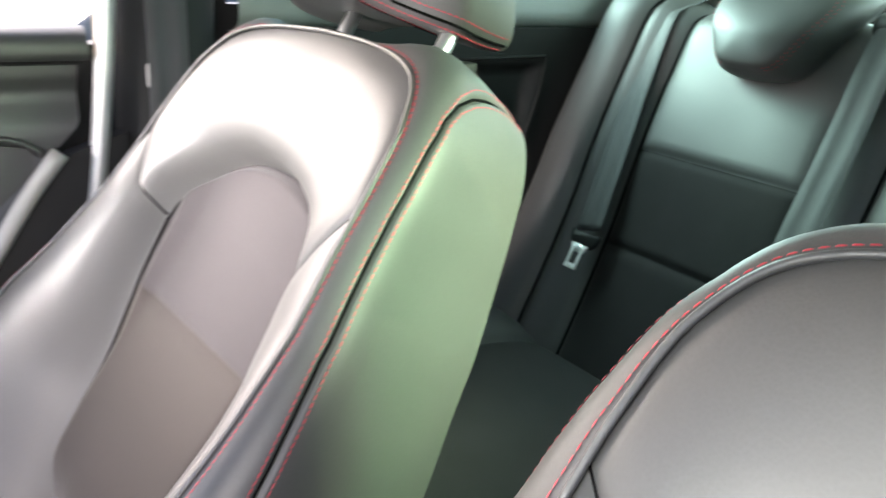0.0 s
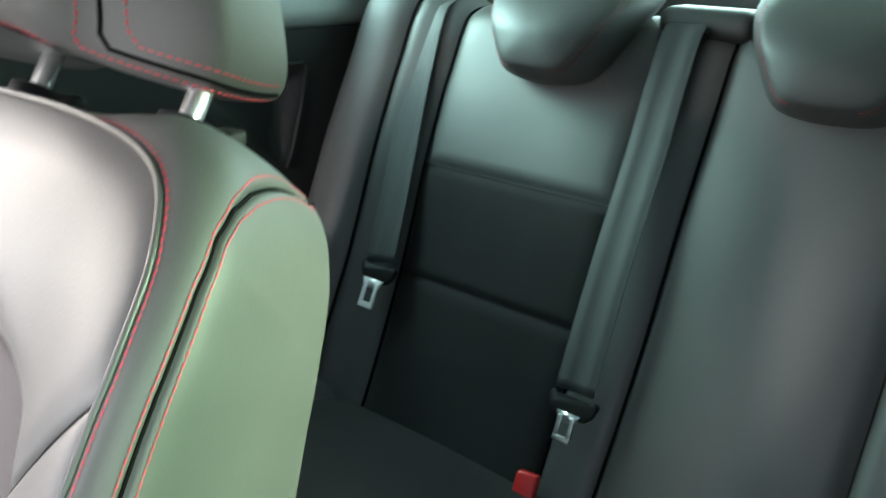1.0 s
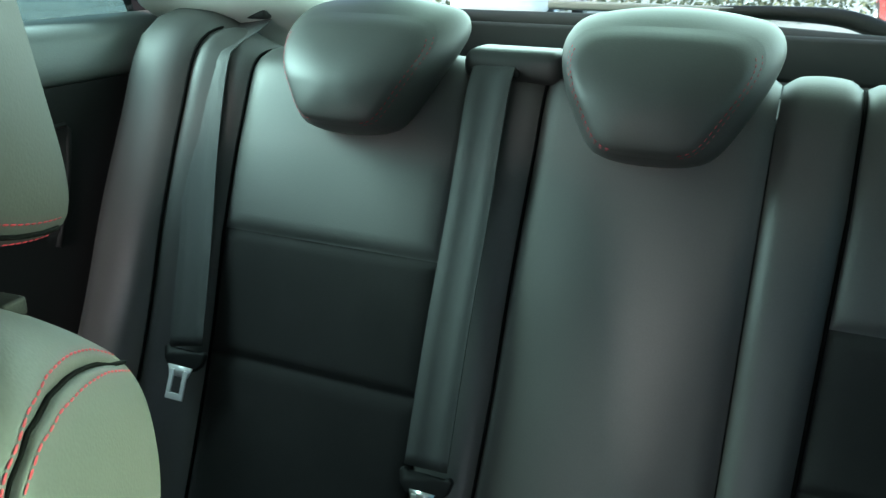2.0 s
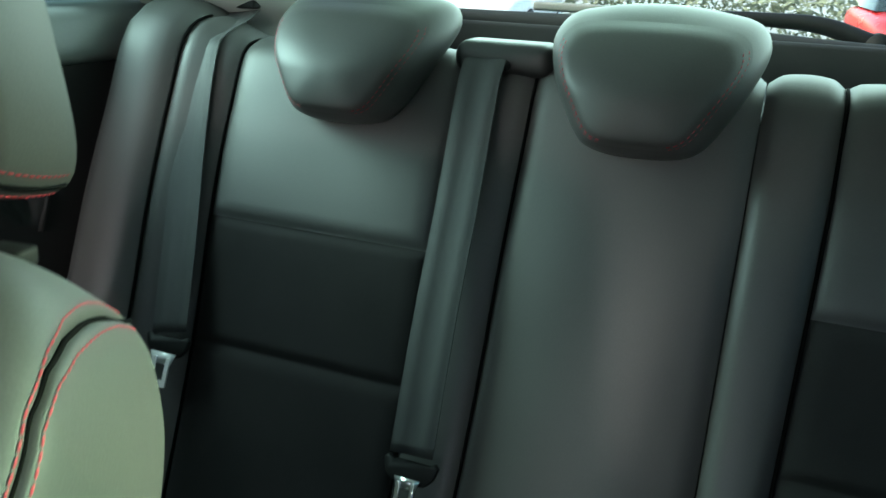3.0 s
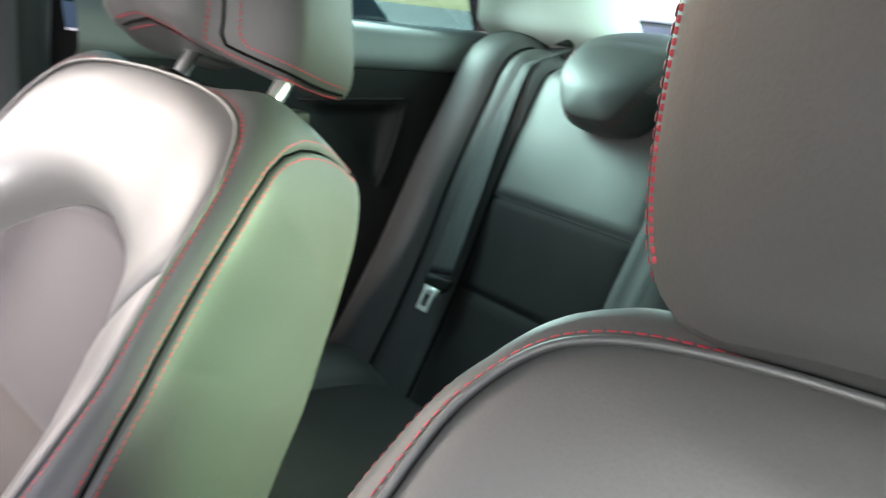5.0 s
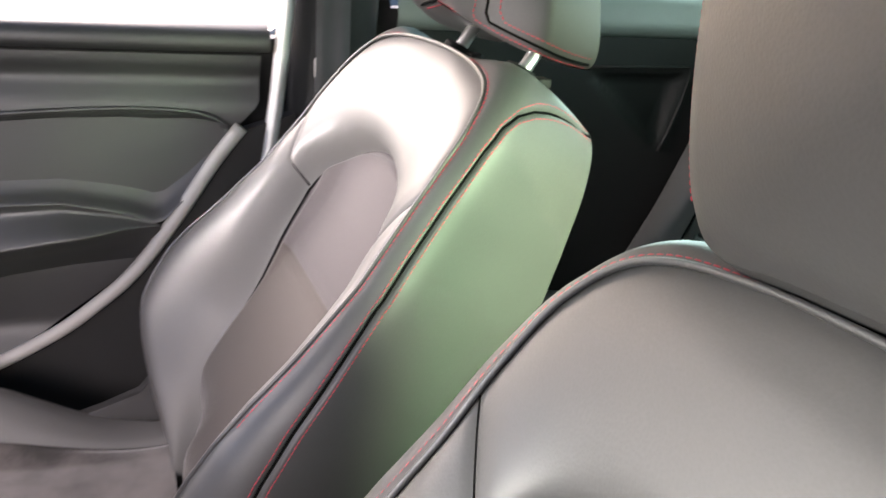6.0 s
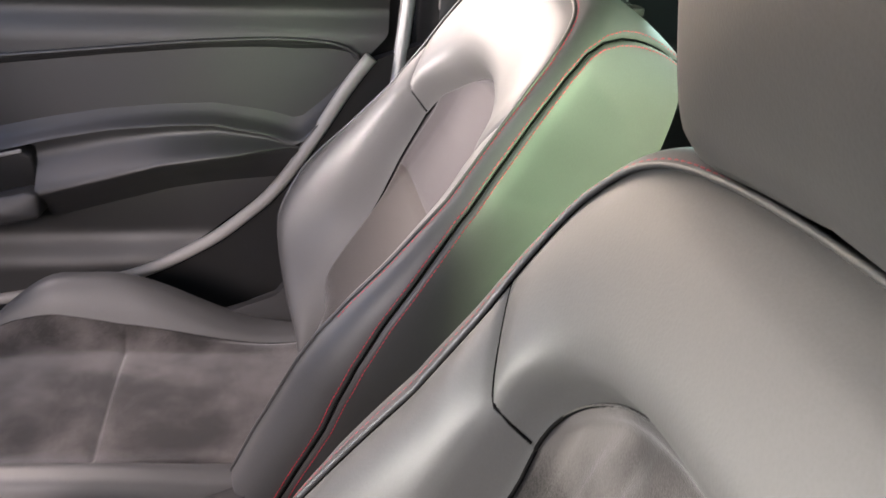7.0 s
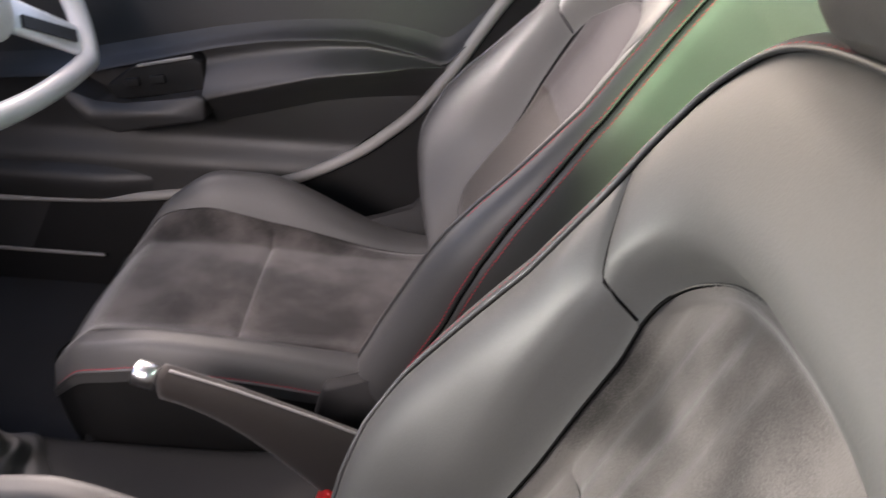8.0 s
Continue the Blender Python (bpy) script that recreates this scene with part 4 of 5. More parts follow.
def rear_headrest(x, parent):
    """A wide headrest that narrows downwards, on the top of the bench."""
    zc = 0.905
    shape = [(0.0, 0.879), (0.032, 0.880), (0.051, 0.888), (0.070, 0.916), (0.090, 0.952), (0.093, 0.972), (0.080, 0.987), (0.047, 0.992), (0, 0.993)]
    whole = shape + [(-a, b) for a, b in reversed(shape[1:-1])]
    pts = curve([(a, b, 0) for a, b in whole] + [(*whole[0], 0)], 97)[:-1]
    n, c = len(pts), Vector((0, 0.938, 0))

    def place(a, z, d):
        # d: depth back from the front
        y = 1.116 + 0.30 * (z - 0.87) + 0.9 * a * a + 0.040 * smooth(0.925, 1.01, z)
        return Vector((x + a, y + d, z))

    def front(k, t):
        p = c.lerp(pts[k], t)
        return place(p.x, p.y, -0.014 * (1 - t ** 2.5) + 0.010 * smooth(0.8, 1, t) ** 2)

    def rim(k, q):
        d = (pts[k] - c).normalized()
        p = pts[k] + d * 0.016 * math.sin(math.pi * q) ** 0.8
        return place(p.x, p.y, 0.010 + 0.085 * q)

    def rear(k, t):
        p = c.lerp(pts[k], t)
        return place(p.x, p.y, 0.095 + 0.01 * (1 - t ** 2))

    bm = bmesh.new()
    grid(bm, front, range(n), [0.001] + even(14, 0.08, 1), closed=True)
    rest = part("headrest", bm, LEATHER, parent, "leather headrest narrowing downwards")
    bm = bmesh.new()
    grid(bm, rim, range(n), even(12), closed=True)
    grid(bm, rear, range(n), [0.001] + even(8, 0.1, 1), closed=True)
    part("headrest_shell", bm, LEATHER, rest)
    for s in (1, -1):
        for off in (0.0, 0.004):
            rows = [k for k in range(n) if pts[k].x * s > 0.03 and 0.873 < pts[k].y < 0.982]
            rows.sort(key=lambda k: pts[k].y)
            line, normals = [], []
            for k in rows:
                t = 0.97 - off / 0.08
                line.append(front(k, t) + Vector((0, -0.0006, 0)))
                normals.append(Vector((s * 0.3, -1, 0.1)))
            bm = bmesh.new()
            stitches(bm, line, normals, 0.004, 0.003, 0.0010, 0.0007)
            tagged(part("headrest_stitching", bm, THREAD, rest, "fine red stitching", join=False), kind="stuff")
    for s in (1, -1):
        bm = bmesh.new()
        tube(bm, [(x + s * 0.05, 1.21, 0.88), (x + s * 0.05, 1.20, 0.97)], 0.006, 10)
        part("headrest_post", bm, CHROME, parent, "steel headrest post")
    return rest


def core(x0, x1, parent, name="backrest_board"):
    bm = bmesh.new()
    grid(bm, lambda x, t: (x, back_at(t)[0].x + 0.03 + 0.012 * (1 - t), back_at(t)[0].y - 0.022), even(4, x0, x1), even(30))
    box(bm, (x1 - x0, 0.04, 0.55), ((x0 + x1) / 2, 1.27, 0.62))
    return part(name, bm, FELT, parent)


big = thing("rear_bench", (-0.25, 1.1, 0.4))
tagged(big, "wide section of the black leather rear bench backrest", "car seat", "rear bench")
small = thing("rear_bench", (0.35, 1.1, 0.4))
tagged(small, "narrow section of the black leather rear bench backrest", "car seat", "rear bench")
L, R = -0.512, -0.221


def hold(thing_ob, made):
    for ob in made:
        ob.parent = thing_ob
        ob.matrix_parent_inverse = Matrix.Translation(-thing_ob.location)


made = [core(-0.70, 0.0915, None)]
made.append(rear_panel("side_bolster", -0.726, -0.584, None, None, LEATHER, None, lean0=-0.0, lean1=0.02, puff=0.008))
made.append(rear_panel("belt_strip", -0.584, L, None, None, LEATHER, None, lean0=0.02, lean1=0.04, puff=0.003, nx=10))
made.append(rear_panel("shoulder_panel", L, R, 0.744, None, LEATHER, None, lean0=0.04, lean1=0.02, puff=0.008))
made.append(rear_panel("upper_insert", L, R, 0.606, 0.744, SUEDE_DIMMED, None, "dark suede insert", lean0=0.04, lean1=0.02, puff=0.007))
made.append(rear_panel("lower_insert", L, R, None, 0.606, SUEDE_DIMMED, None, "dark suede insert", lean0=0.04, lean1=0.02, puff=0.009))
made.append(rear_panel("belt_strip", R, -0.137, None, None, LEATHER, None, lean0=0.02, lean1=0.0, puff=0.003, nx=10))
made.append(rear_panel("centre_panel", -0.137, 0.093, None, None, LEATHER, None, lean1=-0.0, puff=0.010))
hold(big, made)
for x in (-0.349, -0.016):
    hold(big, [rear_headrest(x, None)])
for ob in [o for o in scene.objects if o.name.startswith("headrest_post") and o.parent is None]:
    hold(big, [ob])
made = [core(0.096, 0.65, None)]
made.append(rear_panel("belt_strip", 0.0945, 0.168, None, None, LEATHER, None, lean1=-0.02, puff=0.006, nx=10))
made.append(rear_panel("shoulder_panel", 0.168, 0.456, 0.744, None, LEATHER, None, lean0=-0.02, lean1=-0.04, puff=0.008))
made.append(rear_panel("upper_insert", 0.168, 0.456, 0.606, 0.744, SUEDE_DIMMED, None, "dark suede insert", lean0=-0.02, lean1=-0.04, puff=0.007))
made.append(rear_panel("lower_insert", 0.168, 0.456, None, 0.606, SUEDE_DIMMED, None, "dark suede insert", lean0=-0.02, lean1=-0.04, puff=0.009))
made.append(rear_panel("belt_strip", 0.456, 0.53, None, None, LEATHER, None, lean0=-0.04, lean1=-0.02, puff=0.003, nx=10))
made.append(rear_panel("side_bolster", 0.53, 0.670, None, None, LEATHER, None, lean0=-0.02, puff=0.008))
hold(small, made)
hold(small, [rear_headrest(0.312, None)])
for ob in [o for o in scene.objects if o.name.startswith("headrest_post") and o.parent is None]:
    hold(small, [ob])

# black tubes for the shade in the seams where the bench's panels meet
def bench_seam(owner, x, lean, z0=None, z1=None, x1=None):
    line = []
    for i in range(61):
        if x1 is None:
            t = 0.04 + 0.90 * i / 60
            xx = x + lean * max(0, 1 - t / 0.75)
        else:
            t = s_of(z0)
            xx = x + (x1 - x) * i / 60
        p, n = back_at(t)
        w = crown(xx) - 0.0035
        line.append((xx, p.x + n.x * w, p.y + n.y * w))
    bm = bmesh.new()
    tube(bm, line, 0.0019, 6)
    hold(owner, [part("seam", bm, GROOVE_SHADE, None, "sewn seam, its groove's shade laid in black")])


for x, lean in ((-0.584, 0.02), (L, 0.04), (R, 0.02), (-0.137, 0.0)):
    bench_seam(big, x, lean)
for x, lean in ((0.168, -0.02), (0.456, -0.04), (0.53, -0.02)):
    bench_seam(small, x, lean)

# rear cushion
cushion = thing("rear_cushion", (-0.016, 0.75, 0.3))
tagged(cushion, "black leather rear bench cushion", "car seat", "rear bench")


def cushion_piece(name, x0, x1, material, label=""):
    prof = curve([(0.995, 0.42, 0), (0.94, 0.452, 0), (0.86, 0.467, 0), (0.71, 0.478, 0), (0.56, 0.485, 0), (0.51, 0.465, 0), (0.492, 0.42, 0), (0.50, 0.25, 0)], 60)

    def f(a, k):
        p = prof[k]
        x = x0 + (x1 - x0) * a
        w = 0.008 * math.sin(math.pi * a) ** 0.7 - seam_dip(a, x1 - x0, 0.006, 0.008)
        w += 0.02 * math.exp(-((abs(x - REAR_MID) - 0.58) / 0.06) ** 2)
        return (x, p.x - w * 0.3, p.y + w)

    bm = bmesh.new()
    grid(bm, f, edged(20, 0.06), range(60))
    ob = part(name, bm, material, None, label)
    hold(cushion, [ob])


cushion_piece("cushion_side", -0.66, -0.52, LEATHER)
cushion_piece("cushion_insert", -0.52, -0.16, SUEDE_DIMMED, "dark suede insert")
cushion_piece("cushion_centre", -0.16, 0.13, LEATHER)
cushion_piece("cushion_insert", 0.13, 0.49, SUEDE_DIMMED, "dark suede insert")
cushion_piece("cushion_side", 0.49, 0.63, LEATHER)


# ---- rear belts ----
def tongue(parent, at, tilt, rz, size, metal, across=0.068):
    """A black stop with a steel tongue below it."""
    m = pose(*at, tilt, 0, rz)
    bm = bmesh.new()
    slab(bm, [(-across / 2, 0, 0.010), (-across / 2 + 0.004, 0, -0.008), (-across * 0.3, 0, -0.020), (across * 0.3, 0, -0.020), (across / 2 - 0.004, 0, -0.008), (across / 2, 0, 0.010), (across / 2 - 0.006, 0, 0.016), (across / 2 - 0.012, 0, 0.008), (-across / 2 + 0.012, 0, 0.008), (-across / 2 + 0.006, 0, 0.016)], (0, 0.012, 0))
    bmesh.ops.bevel(bm, geom=list(bm.edges), offset=0.0025, segments=2, profile=0.5, affect="EDGES")
    bm.transform(m @ Matrix.Diagonal((0.88, 0.7, 0.72, 1)))
    a = part("tongue_grip", bm, PLASTIC, parent, "black plastic belt grip")
    bm = bmesh.new()
    # a plate with a slot, from four bars
    box(bm, (0.0065, 0.0025, 0.034), (-0.0105, -0.002, -0.034), 0.0008)
    box(bm, (0.0065, 0.0025, 0.034), (0.0105, -0.002, -0.034), 0.0008)
    box(bm, (0.0275, 0.0026, 0.0085), (0, -0.002, -0.051), 0.0008)
    slab(bm, [(-0.019, -0.002, -0.012), (-0.0137, -0.002, -0.026), (0.0137, -0.002, -0.026), (0.019, -0.002, -0.012)], (0, 0.0022, 0))
    bm.transform(m @ Matrix.Diagonal((size, 1, size, 1)))
    b = part("tongue_plate", bm, metal, parent, "steel belt tongue with a slot")
    return [a, b]


def rear_belt(label, line, across, at, tilt, rz, size, metal):
    belt = thing("rear_seat_belt", at)
    tagged(belt, label, "seat belt", "rear belts")
    bm = bmesh.new()
    ribbon(bm, curve(line, 40), 0.047, across)
    a = part("strap", bm, WEBBING, None)
    hold(belt, [a] + tongue(None, at, tilt, rz, size, metal))
    return belt


rear_belt("black seat belt with steel tongue over the rear backrest", [(-0.577, 1.315, 0.972), (-0.572, 1.28, 0.960), (-0.564, 1.215, 0.944), (-0.560, 1.188, 0.925), (-0.547, 1.14, 0.83), (-0.522, 1.08, 0.72), (-0.500, 1.025, 0.625)],
          (1, 0.0, 0.05), (-0.499, 1.017, 0.615), -25, 0, 0.9, PALE_STEEL)
rear_belt("black centre seat belt with its tongue near the cushion", [(-0.192, 1.24, 0.945), (-0.192, 1.21, 0.948), (-0.192, 1.178, 0.925), (-0.188, 1.12, 0.81), (-0.184, 1.055, 0.69), (-0.179, 0.995, 0.570)],
          (1, 0.0, 0.03), (-0.178, 0.989, 0.557), -25, 0, 0.74, CHROME)
retractor = thing("belt_outlet", (-0.178, 1.215, 0.944))
tagged(retractor, "black plastic belt outlet on top of the rear backrest", "belt outlet")
bm = bmesh.new()
box(bm, (0.112, 0.060, 0.036), (0.002, 0.012, 0.0), 0.015, 5)
part("outlet_cover", bm, PLASTIC_GREY, retractor)
bm = bmesh.new()
box(bm, (0.056, 0.010, 0.010), (-0.014, -0.018, -0.006), 0.004, 3)
part("outlet_slot", bm, PLASTIC, retractor, "dark slot that the belt leaves by")
slot = thing("belt_slot", (-0.585, 1.295, 0.978))
bm = bmesh.new()
box(bm, (0.075, 0.02, 0.014), (0, 0, 0), 0.005)
part("slot_frame", bm, PLASTIC, slot)
tagged(slot, "black belt slot in the pale pillar trim", "belt slot")
# release catch on the shoulder of the bench
catch = thing("seat_release", (-0.615, 1.245, 0.950))
bm = bmesh.new()
box(bm, (0.07, 0.03, 0.010), (0, 0, 0), 0.003)
part("catch_body", bm, PLASTIC, catch)
bm = bmesh.new()
box(bm, (0.05, 0.004, 0.003), (-0.005, -0.016, 0.003), 0.001)
part("catch_edge", bm, CHROME, catch)
tagged(catch, "black backrest release catch with a bright edge", "catch")


def buckle(at, tilt, rz, label):
    b = thing("belt_buckle", at)
    b.rotation_euler = (radians(tilt), 0, radians(rz))
    bm = bmesh.new()
    box(bm, (0.034, 0.020, 0.075), (0, 0, -0.045), 0.006)
    part("buckle_body", bm, PLASTIC, b)
    bm = bmesh.new()
    box(bm, (0.026, 0.016, 0.036), (0, 0, 0.006), 0.004)
    part("buckle_button", bm, RED_PLASTIC, b, "red release button")
    bm = bmesh.new()
    box(bm, (0.022, 0.008, 0.12), (0, 0, -0.13), 0.003)
    part("buckle_stalk", bm, WEBBING, b)
    tagged(b, label, "belt buckle", "belt buckles")


buckle((-0.204, 0.948, 0.452), -30, 10, "black belt buckle with red button on the rear cushion")
buckle((0.025, 0.155, 0.335), -20, 20, "black belt buckle with red button beside the handbrake")

# ---- console, handbrake, steering wheel ----
console = thing("centre_console", (0.02, -0.1, 0.15))
bm = bmesh.new()
prof = curve([(0.45, 0.10, 0), (0.43, 0.16, 0), (0.30, 0.18, 0), (0.05, 0.165, 0), (-0.25, 0.17, 0), (-0.42, 0.22, 0), (-0.52, 0.30, 0)], 30)
grid(bm, lambda u, k: (0.085 * math.copysign(min(1, abs(u) * 1.15), u), prof[k].x, prof[k].y - 0.02 * max(0, abs(u) - 0.8) / 0.2 - 0.25 * max(0, abs(u) - 0.87) / 0.13), even(24, -1, 1), range(30))
part("console_body", bm, PLASTIC, console)
tagged(console, "black plastic centre console between the seats", "console")
brake = thing("handbrake", (0.01, 0.222, 0.340))
bm = bmesh.new()
tube(bm, curve([(0, -0.19, 0.120), (0, -0.22, 0.1285), (0, -0.232, 0.132), (0, -0.242, 0.135)], 12), lambda t: 0.0150 - 0.002 * smooth(0.7, 1, t), 14)
part("grip", bm, PLASTIC, brake, "black handbrake grip")
bm = bmesh.new()
tube(bm, [(0, -0.240, 0.1345), (0, -0.252, 0.138), (0, -0.262, 0.141), (0, -0.264, 0.1415)], lambda t: 0.0135 - 0.003 * smooth(0.7, 1, t), 14)
part("release_button", bm, CHROME, brake, "chrome release button")
bm = bmesh.new()
LEVER = [(-0.24, 0.134), (-0.16, 0.112), (-0.08, 0.085), (0.0, 0.055), (0.06, 0.02), (0.075, 0.0)]


def boot(a, y):
    z1 = interp(y, LEVER) + 0.0165
    z0 = z1 - 0.034 - 0.095 * smooth(-0.22, 0.03, y)
    c, q = math.cos(a), math.sin(a)
    wide = 0.0175 + 0.012 * smooth(-0.16, 0.04, y) * (0.5 - 0.5 * q)
    fold = 0.0012 * math.sin(y * 190 + 2 * q) * smooth(-0.10, 0.0, y)
    return ((wide + fold) * math.copysign(abs(c) ** 0.7, c), y, (z0 + z1) / 2 + (z1 - z0) / 2 * q)


rows = grid(bm, boot, even(27, 0, 2 * math.pi * 27 / 28), even(36, -0.234, 0.075), closed=True)
bm.faces.new(rows[0][::-1])
bm.faces.new(rows[-1])
part("boot", bm, SUEDE_WORN, brake, "soft grey-brown boot below the lever")
bm = bmesh.new()
tube(bm, [(0.002, y, interp(y, LEVER) + 0.0175 - 0.012 * smooth(0.0, 0.06, y)) for y in even(30, -0.225, 0.06)], 0.0016, 6)
part("boot_ridge", bm, SEAL, brake, "thin pale ridge along the lever")
bm = bmesh.new()
tube(bm, curve([(0.040, -0.20, -0.020), (0.042, -0.08, -0.014), (0.028, -0.04, -0.006), (0.004, -0.055, 0.002), (-0.030, -0.04, 0.012), (-0.060, -0.045, 0.018)], 60), 0.0062, 10)
part("boot_surround", bm, SEAL, brake, "grey plastic frame round the boot")
tagged(brake, "black handbrake lever with a chrome button", "handbrake")
gear = thing("gear_lever", (0.02, -0.245, 0.335))
bm = bmesh.new()
grid(bm, lambda a, t: ((0.078 - 0.062 * t ** 0.7 + 0.006 * math.sin(5 * a + 9 * t) * (1 - t)) * math.cos(a), (0.075 - 0.06 * t ** 0.7 + 0.006 * math.sin(5 * a + 9 * t) * (1 - t)) * math.sin(a), -0.02 + 0.09 * t + 0.004 * math.sin(22 * t)), even(47, 0, 2 * math.pi * 47 / 48), even(18), closed=True)
part("gaiter", bm, LEATHER, gear, "folded leather gaiter")
bm = bmesh.new()
tube(bm, [(0, 0.005, 0.06), (0, 0.006, 0.08), (0, 0.007, 0.105), (0, 0.008, 0.125), (0, 0.008, 0.132)], lambda t: 0.013 + 0.013 * math.sin(min(1, t * 1.1) * 2.6), 18)
part("knob", bm, PLASTIC, gear, "black gear knob")
tagged(gear, "black gear lever with a leather gaiter on the console", "gear lever")

# its own z axis looks at the driver
wheel = thing("steering_wheel")
wheel.matrix_world = pose(-0.33, -0.335, 0.772, -66)


def rim_at(a, r=0.178):
    x, y = r * math.cos(a), r * math.sin(a)
    low = 0.122
    if y > low:
        y = low + (y - low) * 0.15    # its own y axis points down
    return Vector((x, y, 0.0))


bm = bmesh.new()
loop = [rim_at(2 * math.pi * k / 72) for k in range(73)]
tube(bm, loop, 0.0155, 12, cap=False)
part("rim", bm, GLARE_LEATHER, wheel, "leather rim with a flattened foot, glare in its colour")
bm = bmesh.new()
rows = 12
grid(bm, lambda a, t: (0.062 * t * math.cos(a), 0.058 * t * math.sin(a) - 0.005, -0.012 + 0.02 * (1 - t ** 3)), even(32, 0, 2 * math.pi), [0.001] + even(rows, 0.1, 1))
grid(bm, lambda a, t: (0.062 * math.cos(a) * (1 - 0.2 * t), 0.058 * math.sin(a) * (1 - 0.2 * t) - 0.005, -0.012 - 0.05 * t), even(32, 0, 2 * math.pi), even(4))
part("hub", bm, GLARE_LEATHER, wheel, "hub cover with glare in its colour")
for a0 in (0.62, math.pi - 0.62):
    bm = bmesh.new()
    d, n = Vector((math.cos(a0), math.sin(a0), 0)), Vector((-math.sin(a0), math.cos(a0), 0))
    slab(bm, [d * 0.05 + n * 0.030 + Vector((0, 0, -0.02)), d * 0.168 + n * 0.024 + Vector((0, 0, -0.008)), d * 0.168 - n * 0.020 + Vector((0, 0, -0.008)), d * 0.05 - n * 0.022 + Vector((0, 0, -0.02))], (0, 0, 0.012))
    bmesh.ops.bevel(bm, geom=list(bm.edges), offset=0.004, segments=2, profile=0.5, affect="EDGES")
    spoke = part("spoke", bm, GLARE_TRIM, wheel, "silver spoke trim with glare in its colour")
    bm = bmesh.new()
    slab(bm, [d * 0.062 + n * 0.004 + Vector((0, 0, -0.006)), d * 0.15 + n * 0.010 + Vector((0, 0, 0.005)), d * 0.15 - n * 0.008 + Vector((0, 0, 0.005)), d * 0.062 - n * 0.014 + Vector((0, 0, -0.006))], (0, 0, 0.004))
    part("spoke_switch", bm, PLASTIC_GREY, spoke, "dark switch panel", True)
bm = bmesh.new()
tube(bm, [(0, 0, -0.05), (0, 0, -0.25)], 0.04, 16)
part("column", bm, PLASTIC, wheel)
tagged(wheel, "leather steering wheel with silver spokes, glare in its colour", "steering wheel")

# ---- outside ----
bm = bmesh.new()
grid(bm, lambda x, y: (x, y, -0.30), [-900, -200, -60, -20, -8, 0, 8, 20, 60, 200, 900], [-900, -200, -60, -20, -8, 0, 8, 20, 60, 200, 900])
tagged(part("ground", bm, BRIGHT_GROUND, None, "car park ground, brightened for the glare outside", flat=True), category="ground", kind="structure")
PAINTS = {"red": (0.45, 0.02, 0.02), "blue": (0.10, 0.07, 0.42), "white": (0.75, 0.75, 0.74), "silver": (0.35, 0.4, 0.42)}
TYRE = surface("tyre_rubber", (0.02, 0.02, 0.02), 0.8, grain=80, bump=0.2)
DARK_GLASS = surface("dark_car_glass", (0.02, 0.03, 0.03), 0.05, grain=5, bump=0.0)


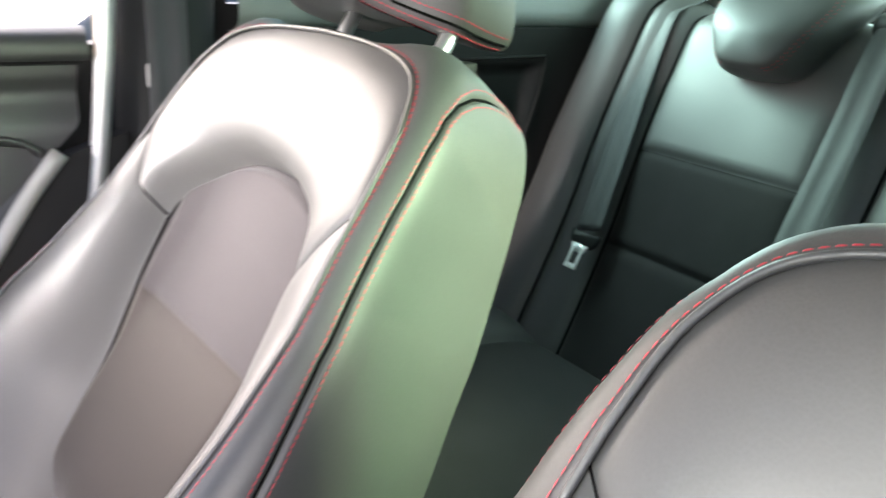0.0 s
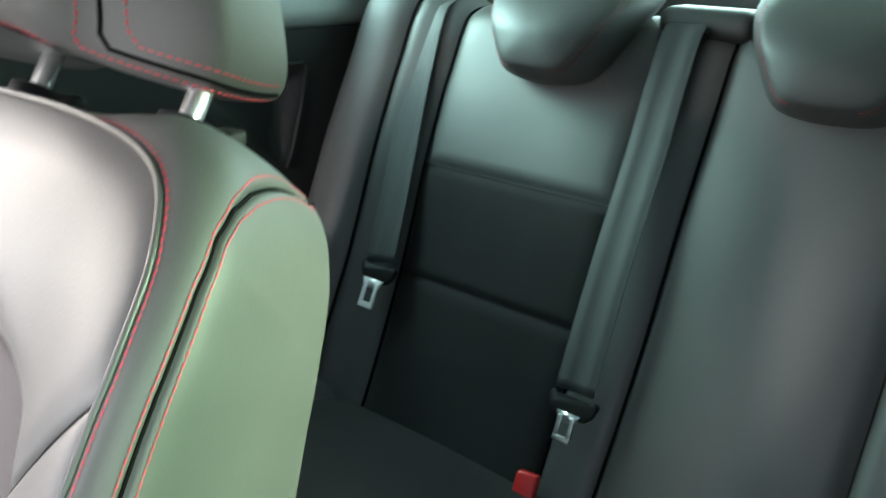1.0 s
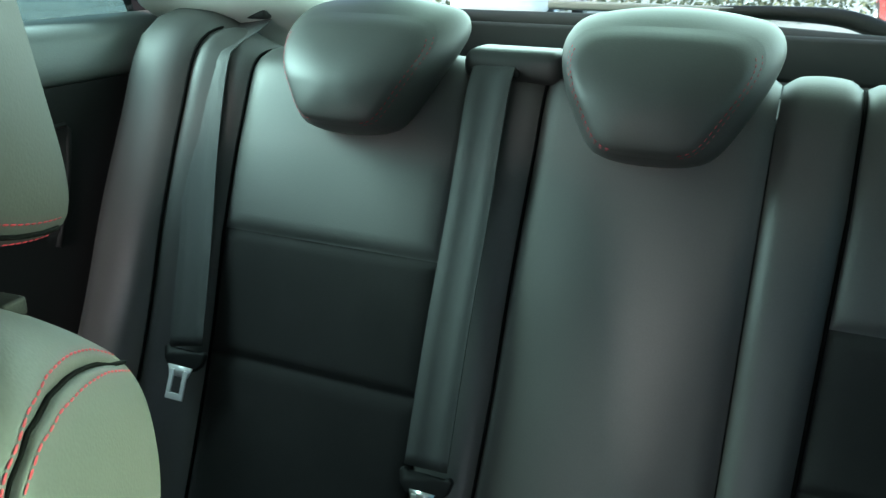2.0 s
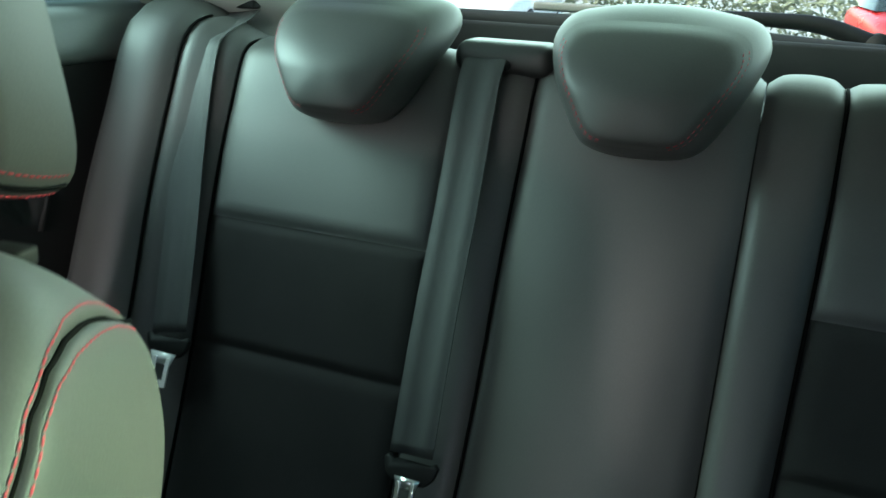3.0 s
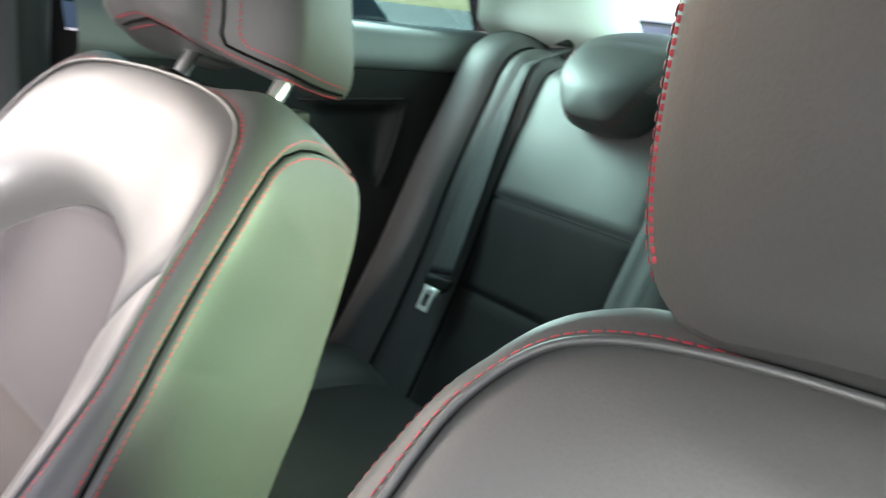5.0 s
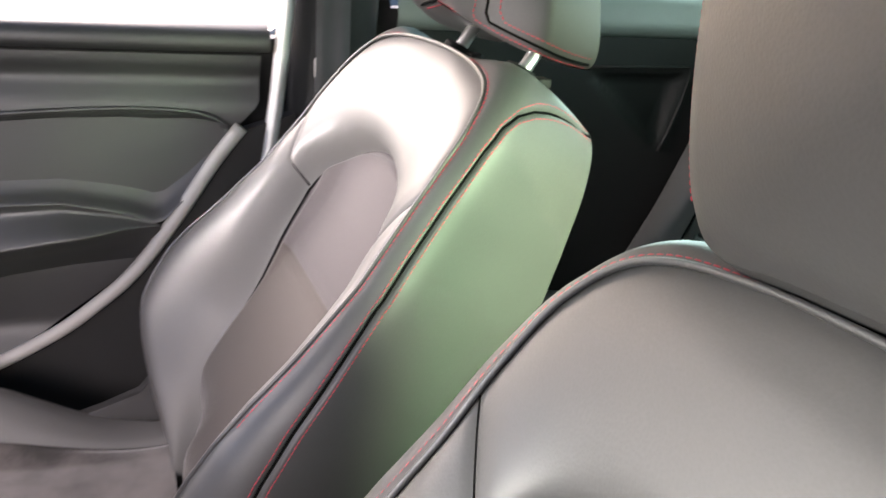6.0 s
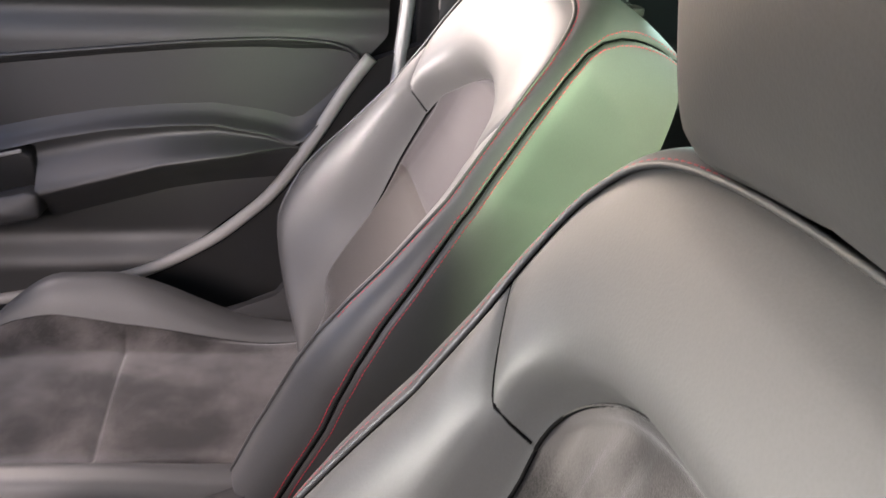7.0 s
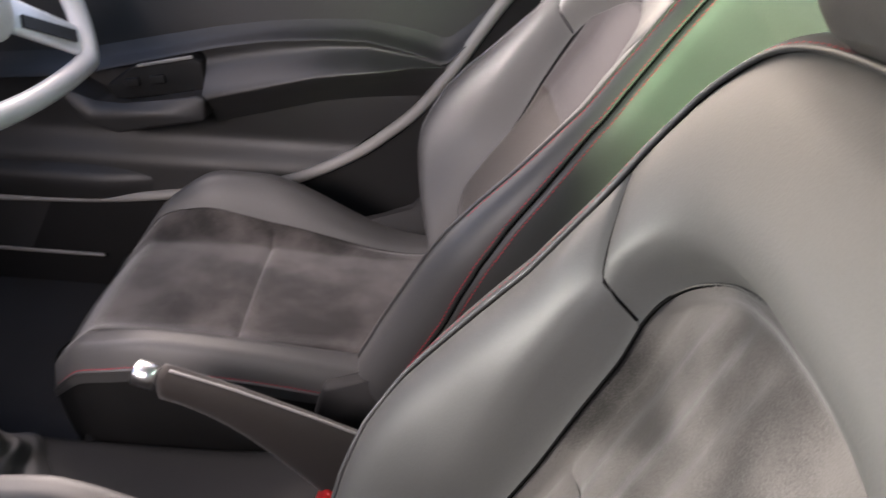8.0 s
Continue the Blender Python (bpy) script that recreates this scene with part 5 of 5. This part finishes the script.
def parked_car(paint, at, turn, label):
    car = thing("parked_car")
    mat = surface(paint + "_car_paint", PAINTS[paint], 0.25, grain=50, bump=0.0, vary=0.05)
    secs = [(-2.05, 0.45, 0.62, 0.62), (-1.95, 0.30, 0.78, 0.78), (-1.2, 0.24, 0.88, 0.86), (-0.7, 0.24, 0.92, 0.88), (0.0, 0.24, 0.94, 0.89), (0.9, 0.24, 0.95, 0.88), (1.7, 0.27, 0.93, 0.84), (2.0, 0.40, 0.80, 0.74)]
    bm = bmesh.new()

    def hull(k, a):
        y, z0, z1, w = secs[k]
        c, s = math.cos(a), math.sin(a)
        return (w * math.copysign(abs(c) ** 0.45, c), y, (z0 + z1) / 2 + (z1 - z0) / 2 * math.copysign(abs(s) ** 0.45, s))

    rows = grid(bm, lambda a, k: hull(k, a), even(31, 0, 2 * math.pi * 31 / 32), range(len(secs)), closed=True)
    bm.faces.new(rows[0][::-1])
    bm.faces.new(rows[-1])
    part("body", bm, mat, car)
    bm = bmesh.new()
    low = [(-0.78, -0.75, 0.90), (0.78, -0.75, 0.90), (0.80, 1.75, 0.92), (-0.80, 1.75, 0.92)]
    top = [(-0.60, 0.05, 1.42), (0.60, 0.05, 1.42), (0.58, 1.35, 1.42), (-0.58, 1.35, 1.42)]
    a, b = [bm.verts.new(p) for p in low], [bm.verts.new(p) for p in top]
    for i in range(4):
        bm.faces.new((a[i], a[(i + 1) % 4], b[(i + 1) % 4], b[i]))
    bmesh.ops.bevel(bm, geom=list(bm.edges), offset=0.05, segments=3, profile=0.5, affect="EDGES")
    part("cabin_glass", bm, DARK_GLASS, car)
    bm = bmesh.new()
    box(bm, (1.22, 1.4, 0.06), (0, 0.7, 1.43), 0.025)
    part("roof", bm, mat, car)
    for sx in (-0.78, 0.78):
        for y in (-1.3, 1.25):
            bm = bmesh.new()
            tube(bm, [(sx - 0.1, y, 0.31), (sx - 0.09, y, 0.31), (sx + 0.09, y, 0.31), (sx + 0.1, y, 0.31)], lambda t: 0.31 if 0.1 < t < 0.9 else 0.28, 24)
            w = part("wheel", bm, TYRE, car)
            bm = bmesh.new()
            tube(bm, [(sx - 0.11, y, 0.31), (sx + 0.11, y, 0.31)], 0.19, 16)
            part("rim", bm, SILVER, w)
    car.matrix_world = pose(*at, 0, 0, turn)
    tagged(car, label, "car", "parked cars")


parked_car("red", (1.9, 14.5, -0.30), 4, "parked red hatchback behind the car")
parked_car("white", (3.2, 8.0, -0.30), 5, "parked white hatchback behind the car")
parked_car("white", (-4.9, 15.5, -0.30), 4, "parked white hatchback near the hedge")
parked_car("silver", (-4.8, 7.5, -0.30), 10, "parked silver hatchback behind the car")
parked_car("blue", (-3.6, 1.2, -0.30), 3, "parked blue hatchback beside the car")
LEAF = surface("hedge_leaves", (0.17, 0.18, 0.11), 0.7, grain=20, bump=0.2, vary=0.5)
bm = bmesh.new()
rnd = random.Random(4)
for _ in range(9000):
    p = Vector((rnd.uniform(-12, 12), 19 + rnd.gauss(0, 0.35), -0.3 + 1.0 * rnd.random() ** 0.7 + 0.15 * math.sin(rnd.uniform(0, 6))))
    d = Vector((rnd.gauss(0, 1), rnd.gauss(0, 1), rnd.gauss(0, 1))).normalized()
    e = d.orthogonal().normalized()
    s = rnd.uniform(0.05, 0.09)
    vs = [bm.verts.new(p + d * s), bm.verts.new(p + e * s * 0.5), bm.verts.new(p - d * s), bm.verts.new(p - e * s * 0.5)]
    bm.faces.new(vs)
tagged(part("hedge", bm, LEAF, None, "green hedge at the edge of the car park", flat=True, join=False), category="hedge", kind="stuff")
